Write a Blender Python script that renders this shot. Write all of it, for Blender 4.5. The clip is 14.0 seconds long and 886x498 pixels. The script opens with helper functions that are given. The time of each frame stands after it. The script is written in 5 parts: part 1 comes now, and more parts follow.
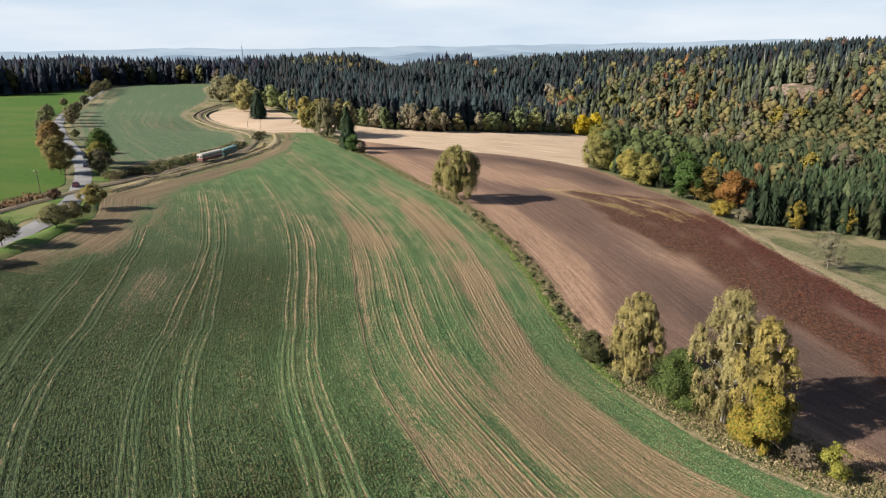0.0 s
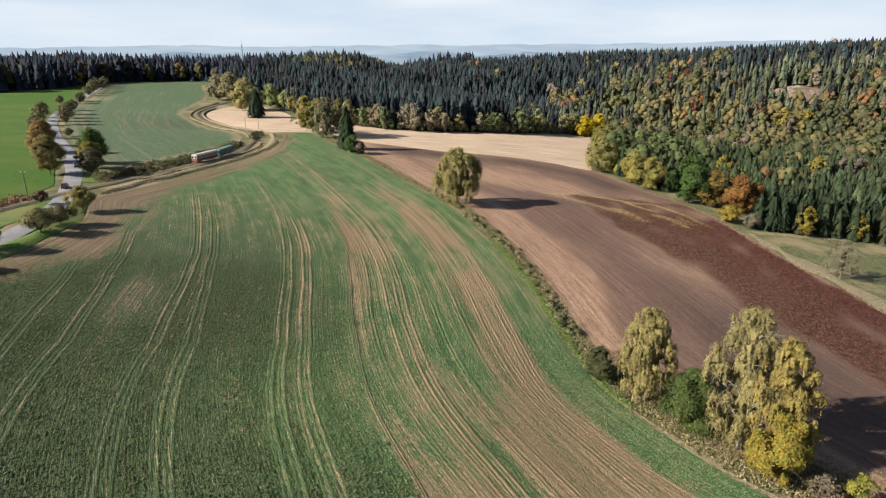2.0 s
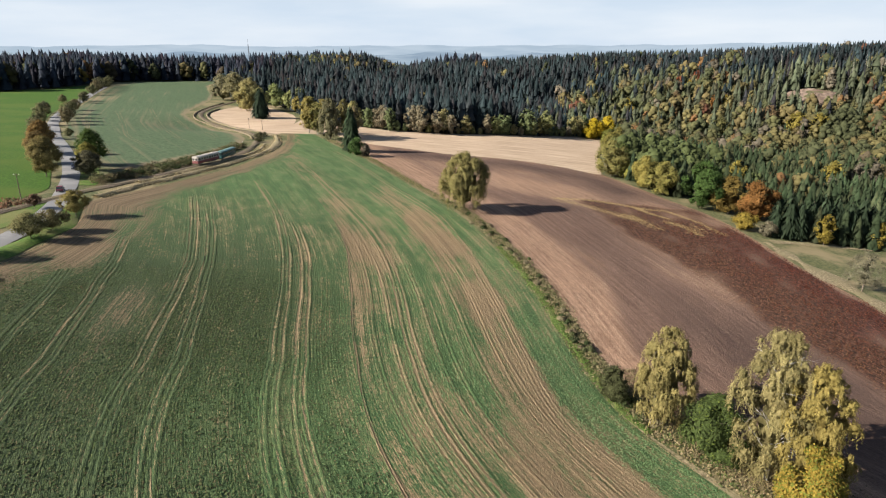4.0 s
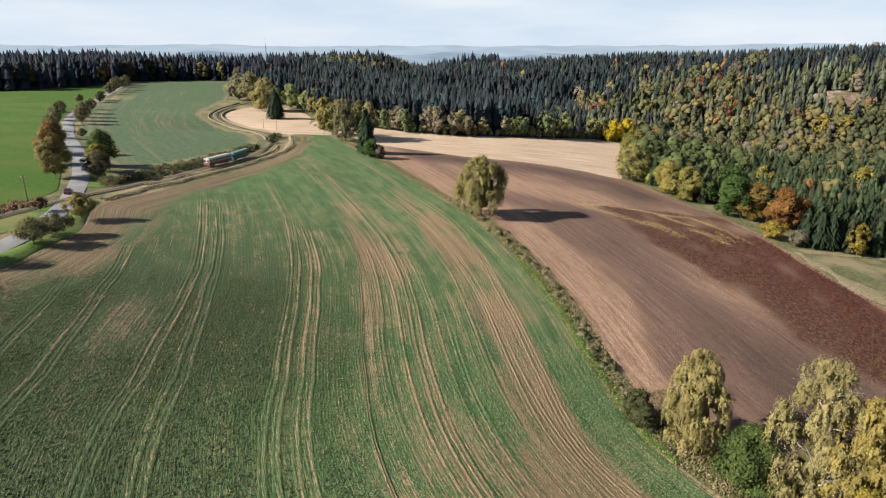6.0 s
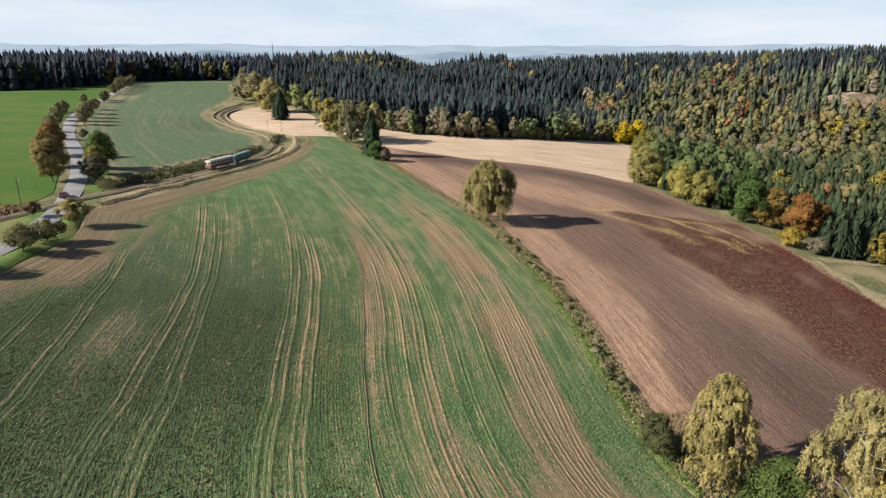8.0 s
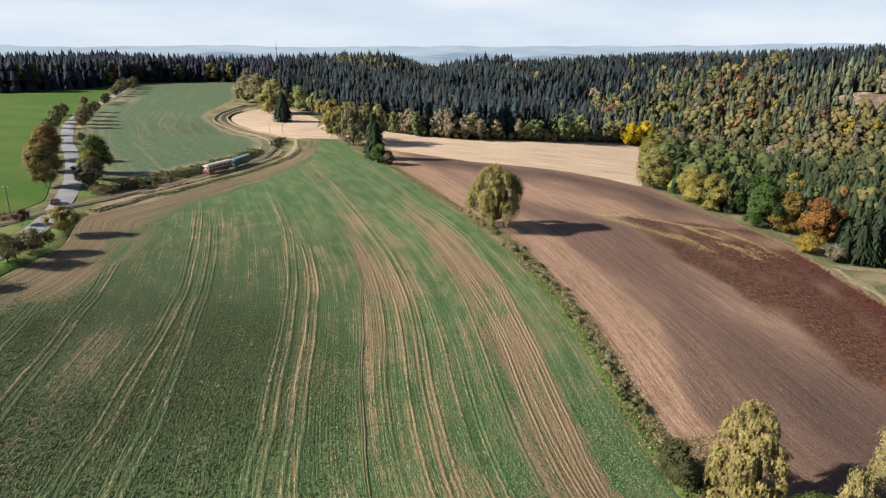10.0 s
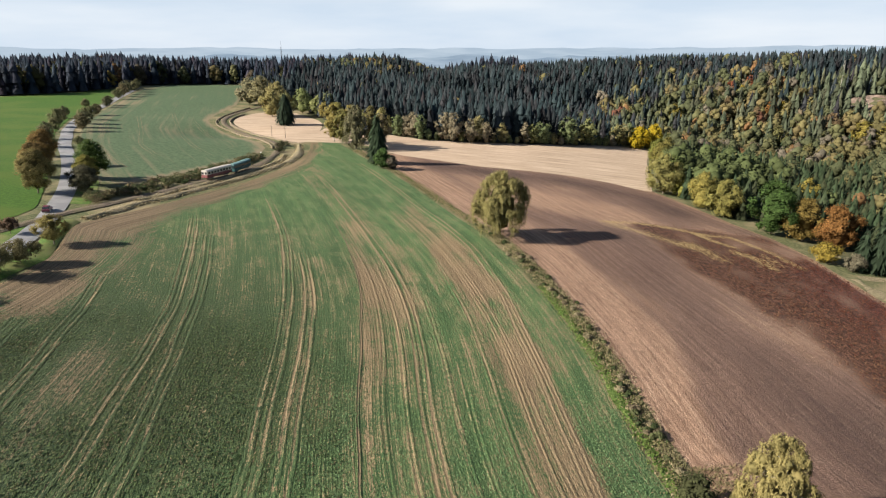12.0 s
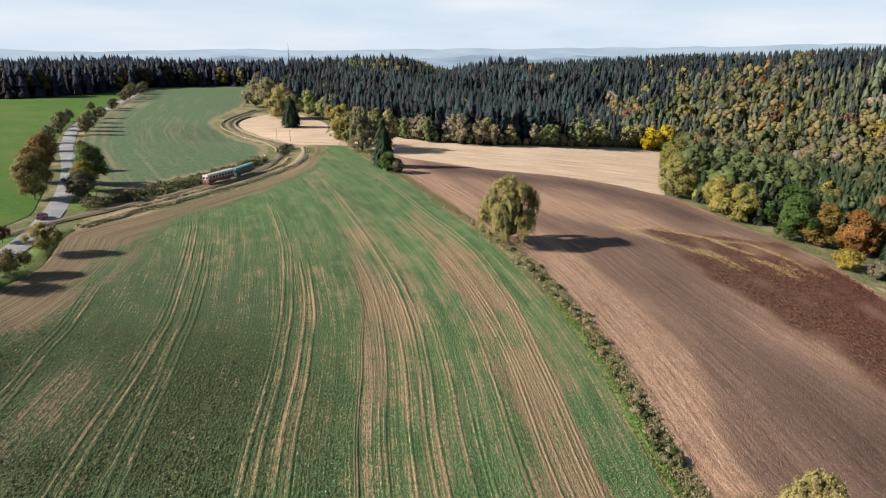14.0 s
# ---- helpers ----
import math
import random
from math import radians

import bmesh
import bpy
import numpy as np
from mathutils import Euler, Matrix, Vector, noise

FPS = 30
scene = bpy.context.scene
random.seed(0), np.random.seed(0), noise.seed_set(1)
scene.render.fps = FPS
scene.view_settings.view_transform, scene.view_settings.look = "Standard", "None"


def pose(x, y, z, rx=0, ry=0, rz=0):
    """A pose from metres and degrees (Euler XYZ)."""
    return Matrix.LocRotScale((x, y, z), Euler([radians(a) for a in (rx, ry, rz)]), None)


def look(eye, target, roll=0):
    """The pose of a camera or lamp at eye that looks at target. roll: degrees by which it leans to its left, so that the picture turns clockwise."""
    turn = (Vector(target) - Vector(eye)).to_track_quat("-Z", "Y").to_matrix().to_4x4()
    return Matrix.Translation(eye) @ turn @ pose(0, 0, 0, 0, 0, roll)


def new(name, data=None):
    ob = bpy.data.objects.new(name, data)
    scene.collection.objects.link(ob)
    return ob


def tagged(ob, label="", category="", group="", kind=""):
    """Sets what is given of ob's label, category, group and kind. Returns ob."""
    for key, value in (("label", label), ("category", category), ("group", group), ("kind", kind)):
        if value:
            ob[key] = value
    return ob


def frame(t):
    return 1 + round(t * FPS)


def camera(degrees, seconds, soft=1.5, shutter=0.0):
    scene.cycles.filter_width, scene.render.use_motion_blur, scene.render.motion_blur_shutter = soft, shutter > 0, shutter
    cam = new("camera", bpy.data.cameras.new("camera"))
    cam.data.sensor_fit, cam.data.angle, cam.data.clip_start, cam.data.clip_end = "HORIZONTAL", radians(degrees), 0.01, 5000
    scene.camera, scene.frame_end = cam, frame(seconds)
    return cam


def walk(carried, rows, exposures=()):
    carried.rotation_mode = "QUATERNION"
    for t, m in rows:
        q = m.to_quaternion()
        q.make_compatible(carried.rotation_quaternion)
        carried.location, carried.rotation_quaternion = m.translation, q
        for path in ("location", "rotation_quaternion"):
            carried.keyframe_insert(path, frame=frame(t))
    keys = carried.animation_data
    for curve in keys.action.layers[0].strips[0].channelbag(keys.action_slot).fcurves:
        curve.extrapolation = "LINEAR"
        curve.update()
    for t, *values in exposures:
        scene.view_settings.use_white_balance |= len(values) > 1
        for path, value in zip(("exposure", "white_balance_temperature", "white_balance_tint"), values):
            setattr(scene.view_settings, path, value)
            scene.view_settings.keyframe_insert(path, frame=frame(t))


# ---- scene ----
cam = camera(70.0, 14.0, soft=1.15)

PATH = [
    (0, (0.511, 2.332, 46.109), (0.518, 4.241, 45.512), -0.8),
    (0.5, (0.466, 3.78, 46.166), (0.474, 5.688, 45.568), -0.7),
    (1, (0.465, 5.388, 46.201), (0.473, 7.297, 45.602), -0.6),
    (1.5, (0.487, 6.962, 46.263), (0.495, 8.87, 45.664), -0.5),
    (2, (0.49, 8.512, 46.314), (0.497, 10.42, 45.714), -0.4),
    (4.5, (0.491, 16.575, 46.439), (0.47, 18.483, 45.841), -0.1),
    (5, (0.482, 18.205, 46.456), (0.448, 20.113, 45.858), -0.1),
    (5.5, (0.491, 19.761, 46.466), (0.445, 21.669, 45.867), -0.1),
    (6, (0.537, 21.419, 46.472), (0.477, 23.327, 45.874), -0.0),
    (6.5, (0.487, 23.054, 46.51), (0.414, 24.961, 45.911), 0.0),
    (7, (0.465, 24.606, 46.523), (0.389, 26.513, 45.925), 0.0),
    (7.5, (0.46, 26.242, 46.572), (0.381, 28.149, 45.974), 0.1),
    (8, (0.4, 27.85, 46.574), (0.319, 29.756, 45.976), 0.1),
    (10.5, (0.359, 35.911, 46.631), (0.258, 37.818, 46.036), -0.1),
    (11, (0.274, 37.481, 46.629), (0.169, 39.388, 46.036), -0.1),
    (11.5, (0.264, 39.083, 46.658), (0.155, 40.99, 46.066), -0.1),
    (12, (0.481, 40.578, 46.756), (0.367, 42.486, 46.165), -0.1),
    (12.5, (0.476, 42.16, 46.838), (0.356, 44.067, 46.247), -0.2),
    (13, (0.346, 43.687, 46.818), (0.22, 45.593, 46.228), -0.3),
    (13.5, (0.508, 45.123, 46.81), (0.373, 47.03, 46.221), -0.4),
    (14, (0.678, 46.661, 46.802), (0.537, 48.567, 46.213), -0.4),
]
walk(cam, [(t, look(eye, target, roll)) for t, eye, target, roll in PATH])

# ---- world, sun, exposure ----
SUN_AZ, SUN_EL = radians(202), radians(30)
to_sun = Vector((math.cos(SUN_EL) * math.cos(SUN_AZ), math.cos(SUN_EL) * math.sin(SUN_AZ), math.sin(SUN_EL)))
scene.view_settings.exposure = 1.36
world = bpy.data.worlds.new("world")
scene.world = world
world.use_nodes = True
wn, wl = world.node_tree.nodes, world.node_tree.links
sky = wn.new("ShaderNodeTexSky")
sky.sky_type, sky.sun_disc = "NISHITA", False
sky.sun_elevation, sky.sun_rotation = SUN_EL, math.pi / 2 - SUN_AZ
sky.altitude, sky.air_density, sky.dust_density, sky.ozone_density = 500, 1.0, 2.0, 1.5
wn["Background"].inputs["Strength"].default_value = 0.05
# thin high cloud veil
wtc, wmap, wnoise, wramp, wmix = (wn.new("ShaderNode" + k) for k in ("TexCoord", "Mapping", "TexNoise", "ValToRGB", "Mix"))
wmix.data_type = "RGBA"
wmap.inputs["Scale"].default_value = (1.5, 1.5, 9.0)
wnoise.inputs["Scale"].default_value, wnoise.inputs["Detail"].default_value = 2.2, 5.0
wramp.color_ramp.elements[0].position, wramp.color_ramp.elements[1].position = 0.38, 0.72
wramp.color_ramp.elements[0].color, wramp.color_ramp.elements[1].color = (5.2, 6.1, 7.2, 1), (6.7, 7.2, 7.8, 1)
wl.new(wtc.outputs["Generated"], wmap.inputs["Vector"])
wl.new(wmap.outputs["Vector"], wnoise.inputs["Vector"])
wl.new(wnoise.outputs["Fac"], wramp.inputs["Fac"])
# the veil is thickest towards the horizon
wsep, wfall = wn.new("ShaderNodeSeparateXYZ"), wn.new("ShaderNodeMapRange")
wfall.interpolation_type = "SMOOTHSTEP"
for i, v in enumerate((0.04, 0.30, 0.95, 0.02)):
    wfall.inputs[i + 1].default_value = v
wl.new(wtc.outputs["Generated"], wsep.inputs["Vector"])
wl.new(wsep.outputs["Z"], wfall.inputs[0])
wl.new(wfall.outputs[0], wmix.inputs["Factor"])
wdim = wn.new("ShaderNodeVectorMath")
wdim.operation = "SCALE"
wdim.inputs["Scale"].default_value = 0.85
wl.new(sky.outputs["Color"], wdim.inputs[0])
wl.new(wdim.outputs["Vector"], wmix.inputs["A"])
wl.new(wramp.outputs["Color"], wmix.inputs["B"])
wl.new(wmix.outputs["Result"], wn["Background"].inputs["Color"])
sun = new("sun", bpy.data.lights.new("sun", "SUN"))
sun.data.energy, sun.data.angle, sun.data.color = 5.0, radians(0.6), (1.0, 0.93, 0.82)
sun.matrix_world = look(to_sun * 300, (0, 0, 0))

# ---- the lie of the land ----
QUARRY = (293, 541)
CUBIC = (-1.62, -9.94, 1.16, -1.0, 2.11, -0.4, -0.29, -0.43, -0.75, 0.07)
SWELLS = ((30, 108, 22, 35, -3.45), (5, 195, 30, 30, 1.83), (-36, 165, 25, 25, 1.28), (-131, 366, 25, 25, -3.29), (-60, 250, 30, 40, 0.62), (38, 216, 20, 18, 1.8))


def smooth(a, b, t):
    t = np.clip((np.asarray(t, float) - a) / (b - a), 0, 1)
    return t * t * (3 - 2 * t)


def level_off(v, lo, hi, k):
    over, under = np.maximum(v, hi) - hi, lo - np.minimum(v, lo)
    return np.clip(v, lo, hi) + k * (1 - np.exp(-over / k)) - k * (1 - np.exp(-under / k))


def ground(x, y):
    """Height of the land: a gentle cubic slope with a few swells, rising to wooded hills behind a valley."""
    x, y = np.asarray(x, float), np.asarray(y, float)
    u, v = level_off(x, -300, 170, 25) / 100, (level_off(y, -40, 480, 40) - 200) / 100
    z = sum(c * m for c, m in zip(CUBIC, (u**0, u, v, u * u, u * v, v * v, u**3, u * u * v, u * v * v, v**3)))
    for a, b, sx, sy, h in SWELLS:
        z = z + h * np.exp(-(((x - a) / sx) ** 2) - ((y - b) / sy) ** 2)
    s = y + 0.35 * np.maximum(x, -100)
    w = smooth(490, 780, s)
    z = z * (1 - w) + (23 + 8 * smooth(100, 600, x) + 8 * smooth(120, 320, x)) * w
    z = z - 10 * w * np.exp(-(((x + 62 - 0.05 * (y - 600)) / 34) ** 2)) + 3 * w * np.sin(x / 47 + 1.3) * np.cos(y / 80)
    z = z - 7 * np.exp(-(((s - 560) / 38) ** 2)) * smooth(-60, 20, x)
    z = z + 6.5 * np.exp(-(((x - QUARRY[0]) / 30) ** 2) - ((y - QUARRY[1]) / 24) ** 2)
    return z - 70 * smooth(1000, 1900, np.hypot(x, y))


def gz(x, y):
    return float(ground(x, y))


def curve(points, step):
    """A smooth line through a few points, at even steps: an (n, 2) array."""
    p = np.array(points, float)
    p = np.vstack([2 * p[0] - p[1], p, 2 * p[-1] - p[-2]])
    t = np.linspace(0, 1, 24, endpoint=False)[:, None]
    out = []
    for a, b, c, d in zip(p, p[1:], p[2:], p[3:]):
        out.append(0.5 * (2 * b + (c - a) * t + (2 * a - 5 * b + 4 * c - d) * t**2 + (3 * b - a - 3 * c + d) * t**3))
    out = np.vstack(out + [p[-2:-1]])
    s = np.r_[0, np.cumsum(np.linalg.norm(np.diff(out, axis=0), axis=1))]
    at = np.linspace(0, s[-1], max(2, int(s[-1] / step) + 1))
    return np.stack([np.interp(at, s, out[:, 0]), np.interp(at, s, out[:, 1])], 1)


def normals(line):
    d = np.gradient(line, axis=0)
    d /= np.linalg.norm(d, axis=1)[:, None]
    return np.stack([d[:, 1], -d[:, 0]], 1)


def waves(x, y, scale, seed):
    """Smooth noise from 0 to 1 on arrays."""
    rng = np.random.RandomState(seed)
    x, y = np.asarray(x, float) / scale, np.asarray(y, float) / scale
    out = 0
    for k in range(9):
        a, p = rng.uniform(0, 2 * math.pi, 2)
        f = rng.uniform(0.6, 2.2)
        out = out + np.sin((x * math.cos(a) + y * math.sin(a)) * f * 2 + p) / f**0.7
    return 0.5 + out / 8


# ---- meshes ----
def mesh_of(name, verts, faces, mats, slots=None, attrs=(), uv=None, shade=False):
    """A mesh from arrays: faces all of one size; attrs: (name, per-vertex numbers or colours)."""
    me = bpy.data.meshes.new(name)
    verts, faces = np.asarray(verts, np.float32), np.asarray(faces, np.int32)
    k = faces.shape[1]
    me.vertices.add(len(verts))
    me.vertices.foreach_set("co", verts.ravel())
    me.loops.add(faces.size)
    me.loops.foreach_set("vertex_index", faces.ravel())
    me.polygons.add(len(faces))
    me.polygons.foreach_set("loop_start", np.arange(len(faces), dtype=np.int32) * k)
    if slots is not None:
        me.polygons.foreach_set("material_index", np.asarray(slots, np.int32))
    for m in mats:
        me.materials.append(m)
    for key, values in attrs:
        values = np.asarray(values, np.float32)
        if values.ndim == 1:
            me.attributes.new(key, "FLOAT", "POINT").data.foreach_set("value", values)
        else:
            me.attributes.new(key, "FLOAT_VECTOR", "POINT").data.foreach_set("vector", values.ravel())
    if uv is not None:
        layer = me.uv_layers.new(name="rows")
        layer.uv.foreach_set("vector", np.asarray(uv, np.float32)[faces.ravel()].ravel())
    me.update(calc_edges=True)
    me.validate()
    if shade:
        me.polygons.foreach_set("use_smooth", np.ones(len(faces), bool))
    return me


def grid_faces(n, m):
    i = np.arange(n - 1)[:, None] * m + np.arange(m - 1)[None]
    return np.stack([i, i + 1, i + m + 1, i + m], -1).reshape(-1, 4)


def drape(name, xy, lift, mat, attrs=(), uv=None, bumps=0.0):
    """A cloth of (n, m, 2) points laid on the land."""
    n, m = xy.shape[:2]
    x, y = xy[..., 0].ravel(), xy[..., 1].ravel()
    z = ground(x, y) + lift
    if bumps:
        z = z + bumps * (waves(x, y, 6, 5) - 0.5)
    f = grid_faces(n, m)
    a, b, c = (np.stack([x, y], 1)[f[0, k]] for k in (0, 1, 2))
    if np.cross(b - a, c - b) < 0:
        f = f[:, ::-1]
    me = mesh_of(name, np.stack([x, y, z], 1), f, [mat], attrs=[(k, np.ravel(v)) for k, v in attrs], uv=None if uv is None else np.reshape(uv, (-1, 2)), shade=True)
    return new(name, me)


def ribbon(name, line, width, lift, mat, crown=0.0, wobble=0.0, sections=3):
    """A strip of some width along a line on the land, with the middle raised by crown."""
    n = normals(line)
    half = width / 2 * (1 + wobble * (waves(line[:, 0], line[:, 1], 5, 3) - 0.5) * 2)
    k = np.linspace(-1, 1, sections)
    xy = line[:, None] + n[:, None] * (k[None, :, None] * half[:, None, None])
    s = np.r_[0, np.cumsum(np.linalg.norm(np.diff(line, axis=0), axis=1))]
    uv = np.stack([np.broadcast_to(k * width / 2, (len(line), sections)), np.broadcast_to(s[:, None], (len(line), sections))], -1)
    ob = drape(name, xy, lift, mat, uv=uv)
    if crown:
        co = np.empty(len(ob.data.vertices) * 3, np.float32)
        ob.data.vertices.foreach_get("co", co)
        co = co.reshape(-1, 3)
        co[:, 2] += np.tile(crown * (1 - k**2), len(line))
        ob.data.vertices.foreach_set("co", co.ravel())
    return ob


def part(name, bm, mat, parent, label=""):
    me = bpy.data.meshes.new(name)
    bm.to_mesh(me)
    bm.free()
    me.materials.append(mat)
    ob = new(name, me)
    ob.parent = parent
    return tagged(ob, label)


def child(name, me, parent, label=""):
    ob = new(name, me)
    ob.parent = parent
    return tagged(ob, label)


def box(bm, x0, x1, y0, y1, z0, z1, bevel=0.0):
    vs = bmesh.ops.create_cube(bm, size=1, matrix=Matrix.LocRotScale(((x0 + x1) / 2, (y0 + y1) / 2, (z0 + z1) / 2), None, (x1 - x0, y1 - y0, z1 - z0)))["verts"]
    if bevel:
        es = list({e for v in vs for e in v.link_edges})
        bmesh.ops.bevel(bm, geom=es, offset=bevel, segments=2, affect="EDGES", profile=0.5)
    return bm


def rod(bm, a, b, r0, r1=None, n=8):
    a, b = Vector(a), Vector(b)
    r1 = r0 if r1 is None else r1
    m = Matrix.Translation((a + b) / 2) @ (b - a).to_track_quat("Z", "Y").to_matrix().to_4x4()
    bmesh.ops.create_cone(bm, cap_ends=True, segments=n, radius1=r0, radius2=r1, depth=(b - a).length, matrix=m)
    return bm


# ---- materials ----
def material(name, rough=0.9, spec=0.2):
    m = bpy.data.materials.new(name)
    m.use_nodes = True
    b = m.node_tree.nodes["Principled BSDF"]
    b.inputs["Roughness"].default_value = rough
    b.inputs["Specular IOR Level"].default_value = spec
    return m, m.node_tree.nodes, m.node_tree.links, b


class Graph:
    """Short ways to write shader nodes."""

    def __init__(self, name, rough=0.9, spec=0.2):
        self.m, self.n, self.l, self.b = material(name, rough, spec)

    def put(self, socket, v):
        if isinstance(v, bpy.types.NodeSocket):
            self.l.new(v, socket)
        elif v is not None:
            if isinstance(v, tuple) and len(v) == 3 and socket.type == "RGBA":
                v = (*v, 1)
            socket.default_value = v

    def coords(self, uv=False, scale=(1, 1, 1)):
        if uv:
            src = self.n.new("ShaderNodeUVMap")
            src.uv_map = "rows"
            out = src.outputs["UV"]
        else:
            out = self.n.new("ShaderNodeNewGeometry").outputs["Position"]
        mp = self.n.new("ShaderNodeMapping")
        mp.inputs["Scale"].default_value = scale
        self.l.new(out, mp.inputs["Vector"])
        return mp.outputs["Vector"]

    def noise(self, vec, scale=1.0, detail=3.0, rough=0.55, distort=0.0):
        k = self.n.new("ShaderNodeTexNoise")
        self.put(k.inputs["Vector"], vec)
        k.inputs["Scale"].default_value, k.inputs["Detail"].default_value = scale, detail
        k.inputs["Roughness"].default_value, k.inputs["Distortion"].default_value = rough, distort
        return k.outputs["Fac"]

    def attr(self, name, kind="Fac"):
        k = self.n.new("ShaderNodeAttribute")
        k.attribute_name = name
        return k.outputs[kind]

    def math(self, op, a, b=0.5, clamp=False):
        k = self.n.new("ShaderNodeMath")
        k.operation, k.use_clamp = op, clamp
        self.put(k.inputs[0], a)
        self.put(k.inputs[1], b)
        return k.outputs[0]

    def step(self, v, lo, hi, a=0.0, b=1.0):
        k = self.n.new("ShaderNodeMapRange")
        k.interpolation_type = "SMOOTHSTEP"
        for i, q in enumerate((v, lo, hi, a, b)):
            self.put(k.inputs[i], q)
        return k.outputs[0]

    def mix(self, f, a, b, mode="MIX"):
        k = self.n.new("ShaderNodeMix")
        k.data_type, k.blend_type = "RGBA", mode
        self.put(k.inputs["Factor"], f)
        self.put(k.inputs["A"], a)
        self.put(k.inputs["B"], b)
        return k.outputs["Result"]

    def bump(self, h, strength, dist):
        k = self.n.new("ShaderNodeBump")
        k.inputs["Strength"].default_value, k.inputs["Distance"].default_value = strength, dist
        self.put(k.inputs["Height"], h)
        self.l.new(k.outputs["Normal"], self.b.inputs["Normal"])

    def done(self, colour):
        self.put(self.b.inputs["Base Color"], colour)
        return self.m


def speckled(name, a, b, scale, c=None, big=0.05, rough=0.9, bump=0.0, bump_dist=0.05, spec=0.2):
    """A plain stuff with fine grain from a to b and broad drifts towards c."""
    g = Graph(name, rough, spec)
    p = g.coords()
    n = g.noise(p, scale, 4, 0.65)
    col = g.mix(g.step(n, 0.32, 0.68), a, b)
    if c:
        col = g.mix(g.step(g.noise(p, big, 3), 0.42, 0.66), col, c)
    if bump:
        g.bump(n, bump, bump_dist)
    return g.done(col)


def crop_material():
    """Young leafy crop in drill rows over dry earth: the attribute bare thins it out, dense closes it and paints in the
    plants' shade.
    """
    g = Graph("winter_crop", 0.85)
    plants = g.noise(g.coords(uv=True, scale=(3.9, 1.5, 1)), 1, 3, 0.65)
    leaf = g.noise(g.coords(uv=True, scale=(8.5, 4.6, 1)), 1, 3, 0.7)
    comb = g.noise(g.coords(uv=True, scale=(3.9, 0.022, 1)), 1, 3, 0.75)
    rows = g.noise(g.coords(uv=True, scale=(6.4, 0.07, 1)), 1, 2, 0.7)
    streak = g.noise(g.coords(uv=True, scale=(0.42, 0.02, 1)), 1, 3, 0.6)
    blotch = g.noise(g.coords(uv=True, scale=(0.22, 0.10, 1)), 1, 4, 0.65, 0.3)
    drift = g.noise(g.coords(uv=True, scale=(0.05, 0.028, 1)), 1, 3, 0.55, 0.4)
    k = g.attr("bare")
    mid = g.noise(g.coords(uv=True, scale=(1.1, 0.55, 1)), 1, 3, 0.7)
    lines = g.noise(g.coords(uv=True, scale=(0.9, 0.006, 1)), 1, 3, 0.8)
    for n, amount in ((streak, 0.6), (blotch, 1.05), (drift, 0.6), (mid, 0.95), (lines, 0.75), (plants, 1.4), (leaf, 1.3), (comb, 1.1), (rows, 1.1)):
        k = g.math("ADD", k, g.math("MULTIPLY", g.math("SUBTRACT", n, 0.5), amount))
    bare = g.step(k, 0.20, 0.64)
    tone = g.math("ADD", g.math("MULTIPLY", leaf, 0.6), g.math("MULTIPLY", plants, 0.4))
    green = g.mix(g.step(tone, 0.40, 0.60), (0.034, 0.074, 0.027), (0.102, 0.162, 0.061))
    green = g.mix(g.step(g.math("ADD", comb, g.math("MULTIPLY", g.math("SUBTRACT", streak, 0.5), 0.7)), 0.34, 0.66), g.mix(1.0, green, (0.72, 0.74, 0.72), "MULTIPLY"), g.mix(1.0, green, (1.17, 1.14, 1.14), "MULTIPLY"))
    green = g.mix(g.step(blotch, 0.4, 0.7, 0.0, 0.4), green, (0.155, 0.180, 0.078))
    # closed crop, darkened further for the shaded sides of its plants
    thick_shaded = g.mix(g.step(tone, 0.42, 0.58), (0.013, 0.024, 0.010), (0.061, 0.082, 0.032))
    green = g.mix(g.attr("dense"), green, thick_shaded)
    soil = g.mix(g.step(comb, 0.34, 0.64), (0.146, 0.098, 0.055), (0.372, 0.260, 0.151))
    soil = g.mix(g.step(rows, 0.55, 0.75, 0.0, 0.5), soil, (0.42, 0.325, 0.20))
    soil = g.mix(1.0, soil, g.mix(g.step(lines, 0.42, 0.58), (0.82, 0.81, 0.80), (1.10, 1.10, 1.09)), "MULTIPLY")
    soil = g.mix(g.step(drift, 0.42, 0.62, 0.0, 0.3), soil, (0.235, 0.152, 0.096))
    soil = g.mix(g.step(tone, 0.42, 0.6, 0.7, 0.0), soil, (0.09, 0.072, 0.04))
    soil = g.mix(g.attr("trod"), soil, g.mix(g.step(leaf, 0.3, 0.7), (0.17, 0.126, 0.075), (0.30, 0.228, 0.138)))
    # one dark brown for moist soil and for the furrow's painted shade
    soil = g.mix(g.attr("damp_shade"), soil, g.mix(g.step(comb, 0.3, 0.7), (0.062, 0.045, 0.027), (0.185, 0.134, 0.082)))
    g.bump(g.math("ADD", g.math("ADD", plants, leaf), comb), 0.9, 0.17)
    return g.done(g.mix(bare, green, soil))


def track_material():
    g = Graph("wheel_track_soil", 0.95)
    n = g.noise(g.coords(uv=True, scale=(4, 0.5, 1)), 1, 4, 0.65)
    fine = g.noise(g.coords(), 1.2, 4, 0.65)
    col = g.mix(g.step(n, 0.35, 0.65), (0.12, 0.09, 0.054), (0.25, 0.19, 0.12))
    col = g.mix(g.step(fine, 0.46, 0.56), col, (0.06, 0.09, 0.045))
    g.bump(n, 0.7, 0.1)
    return g.done(col)


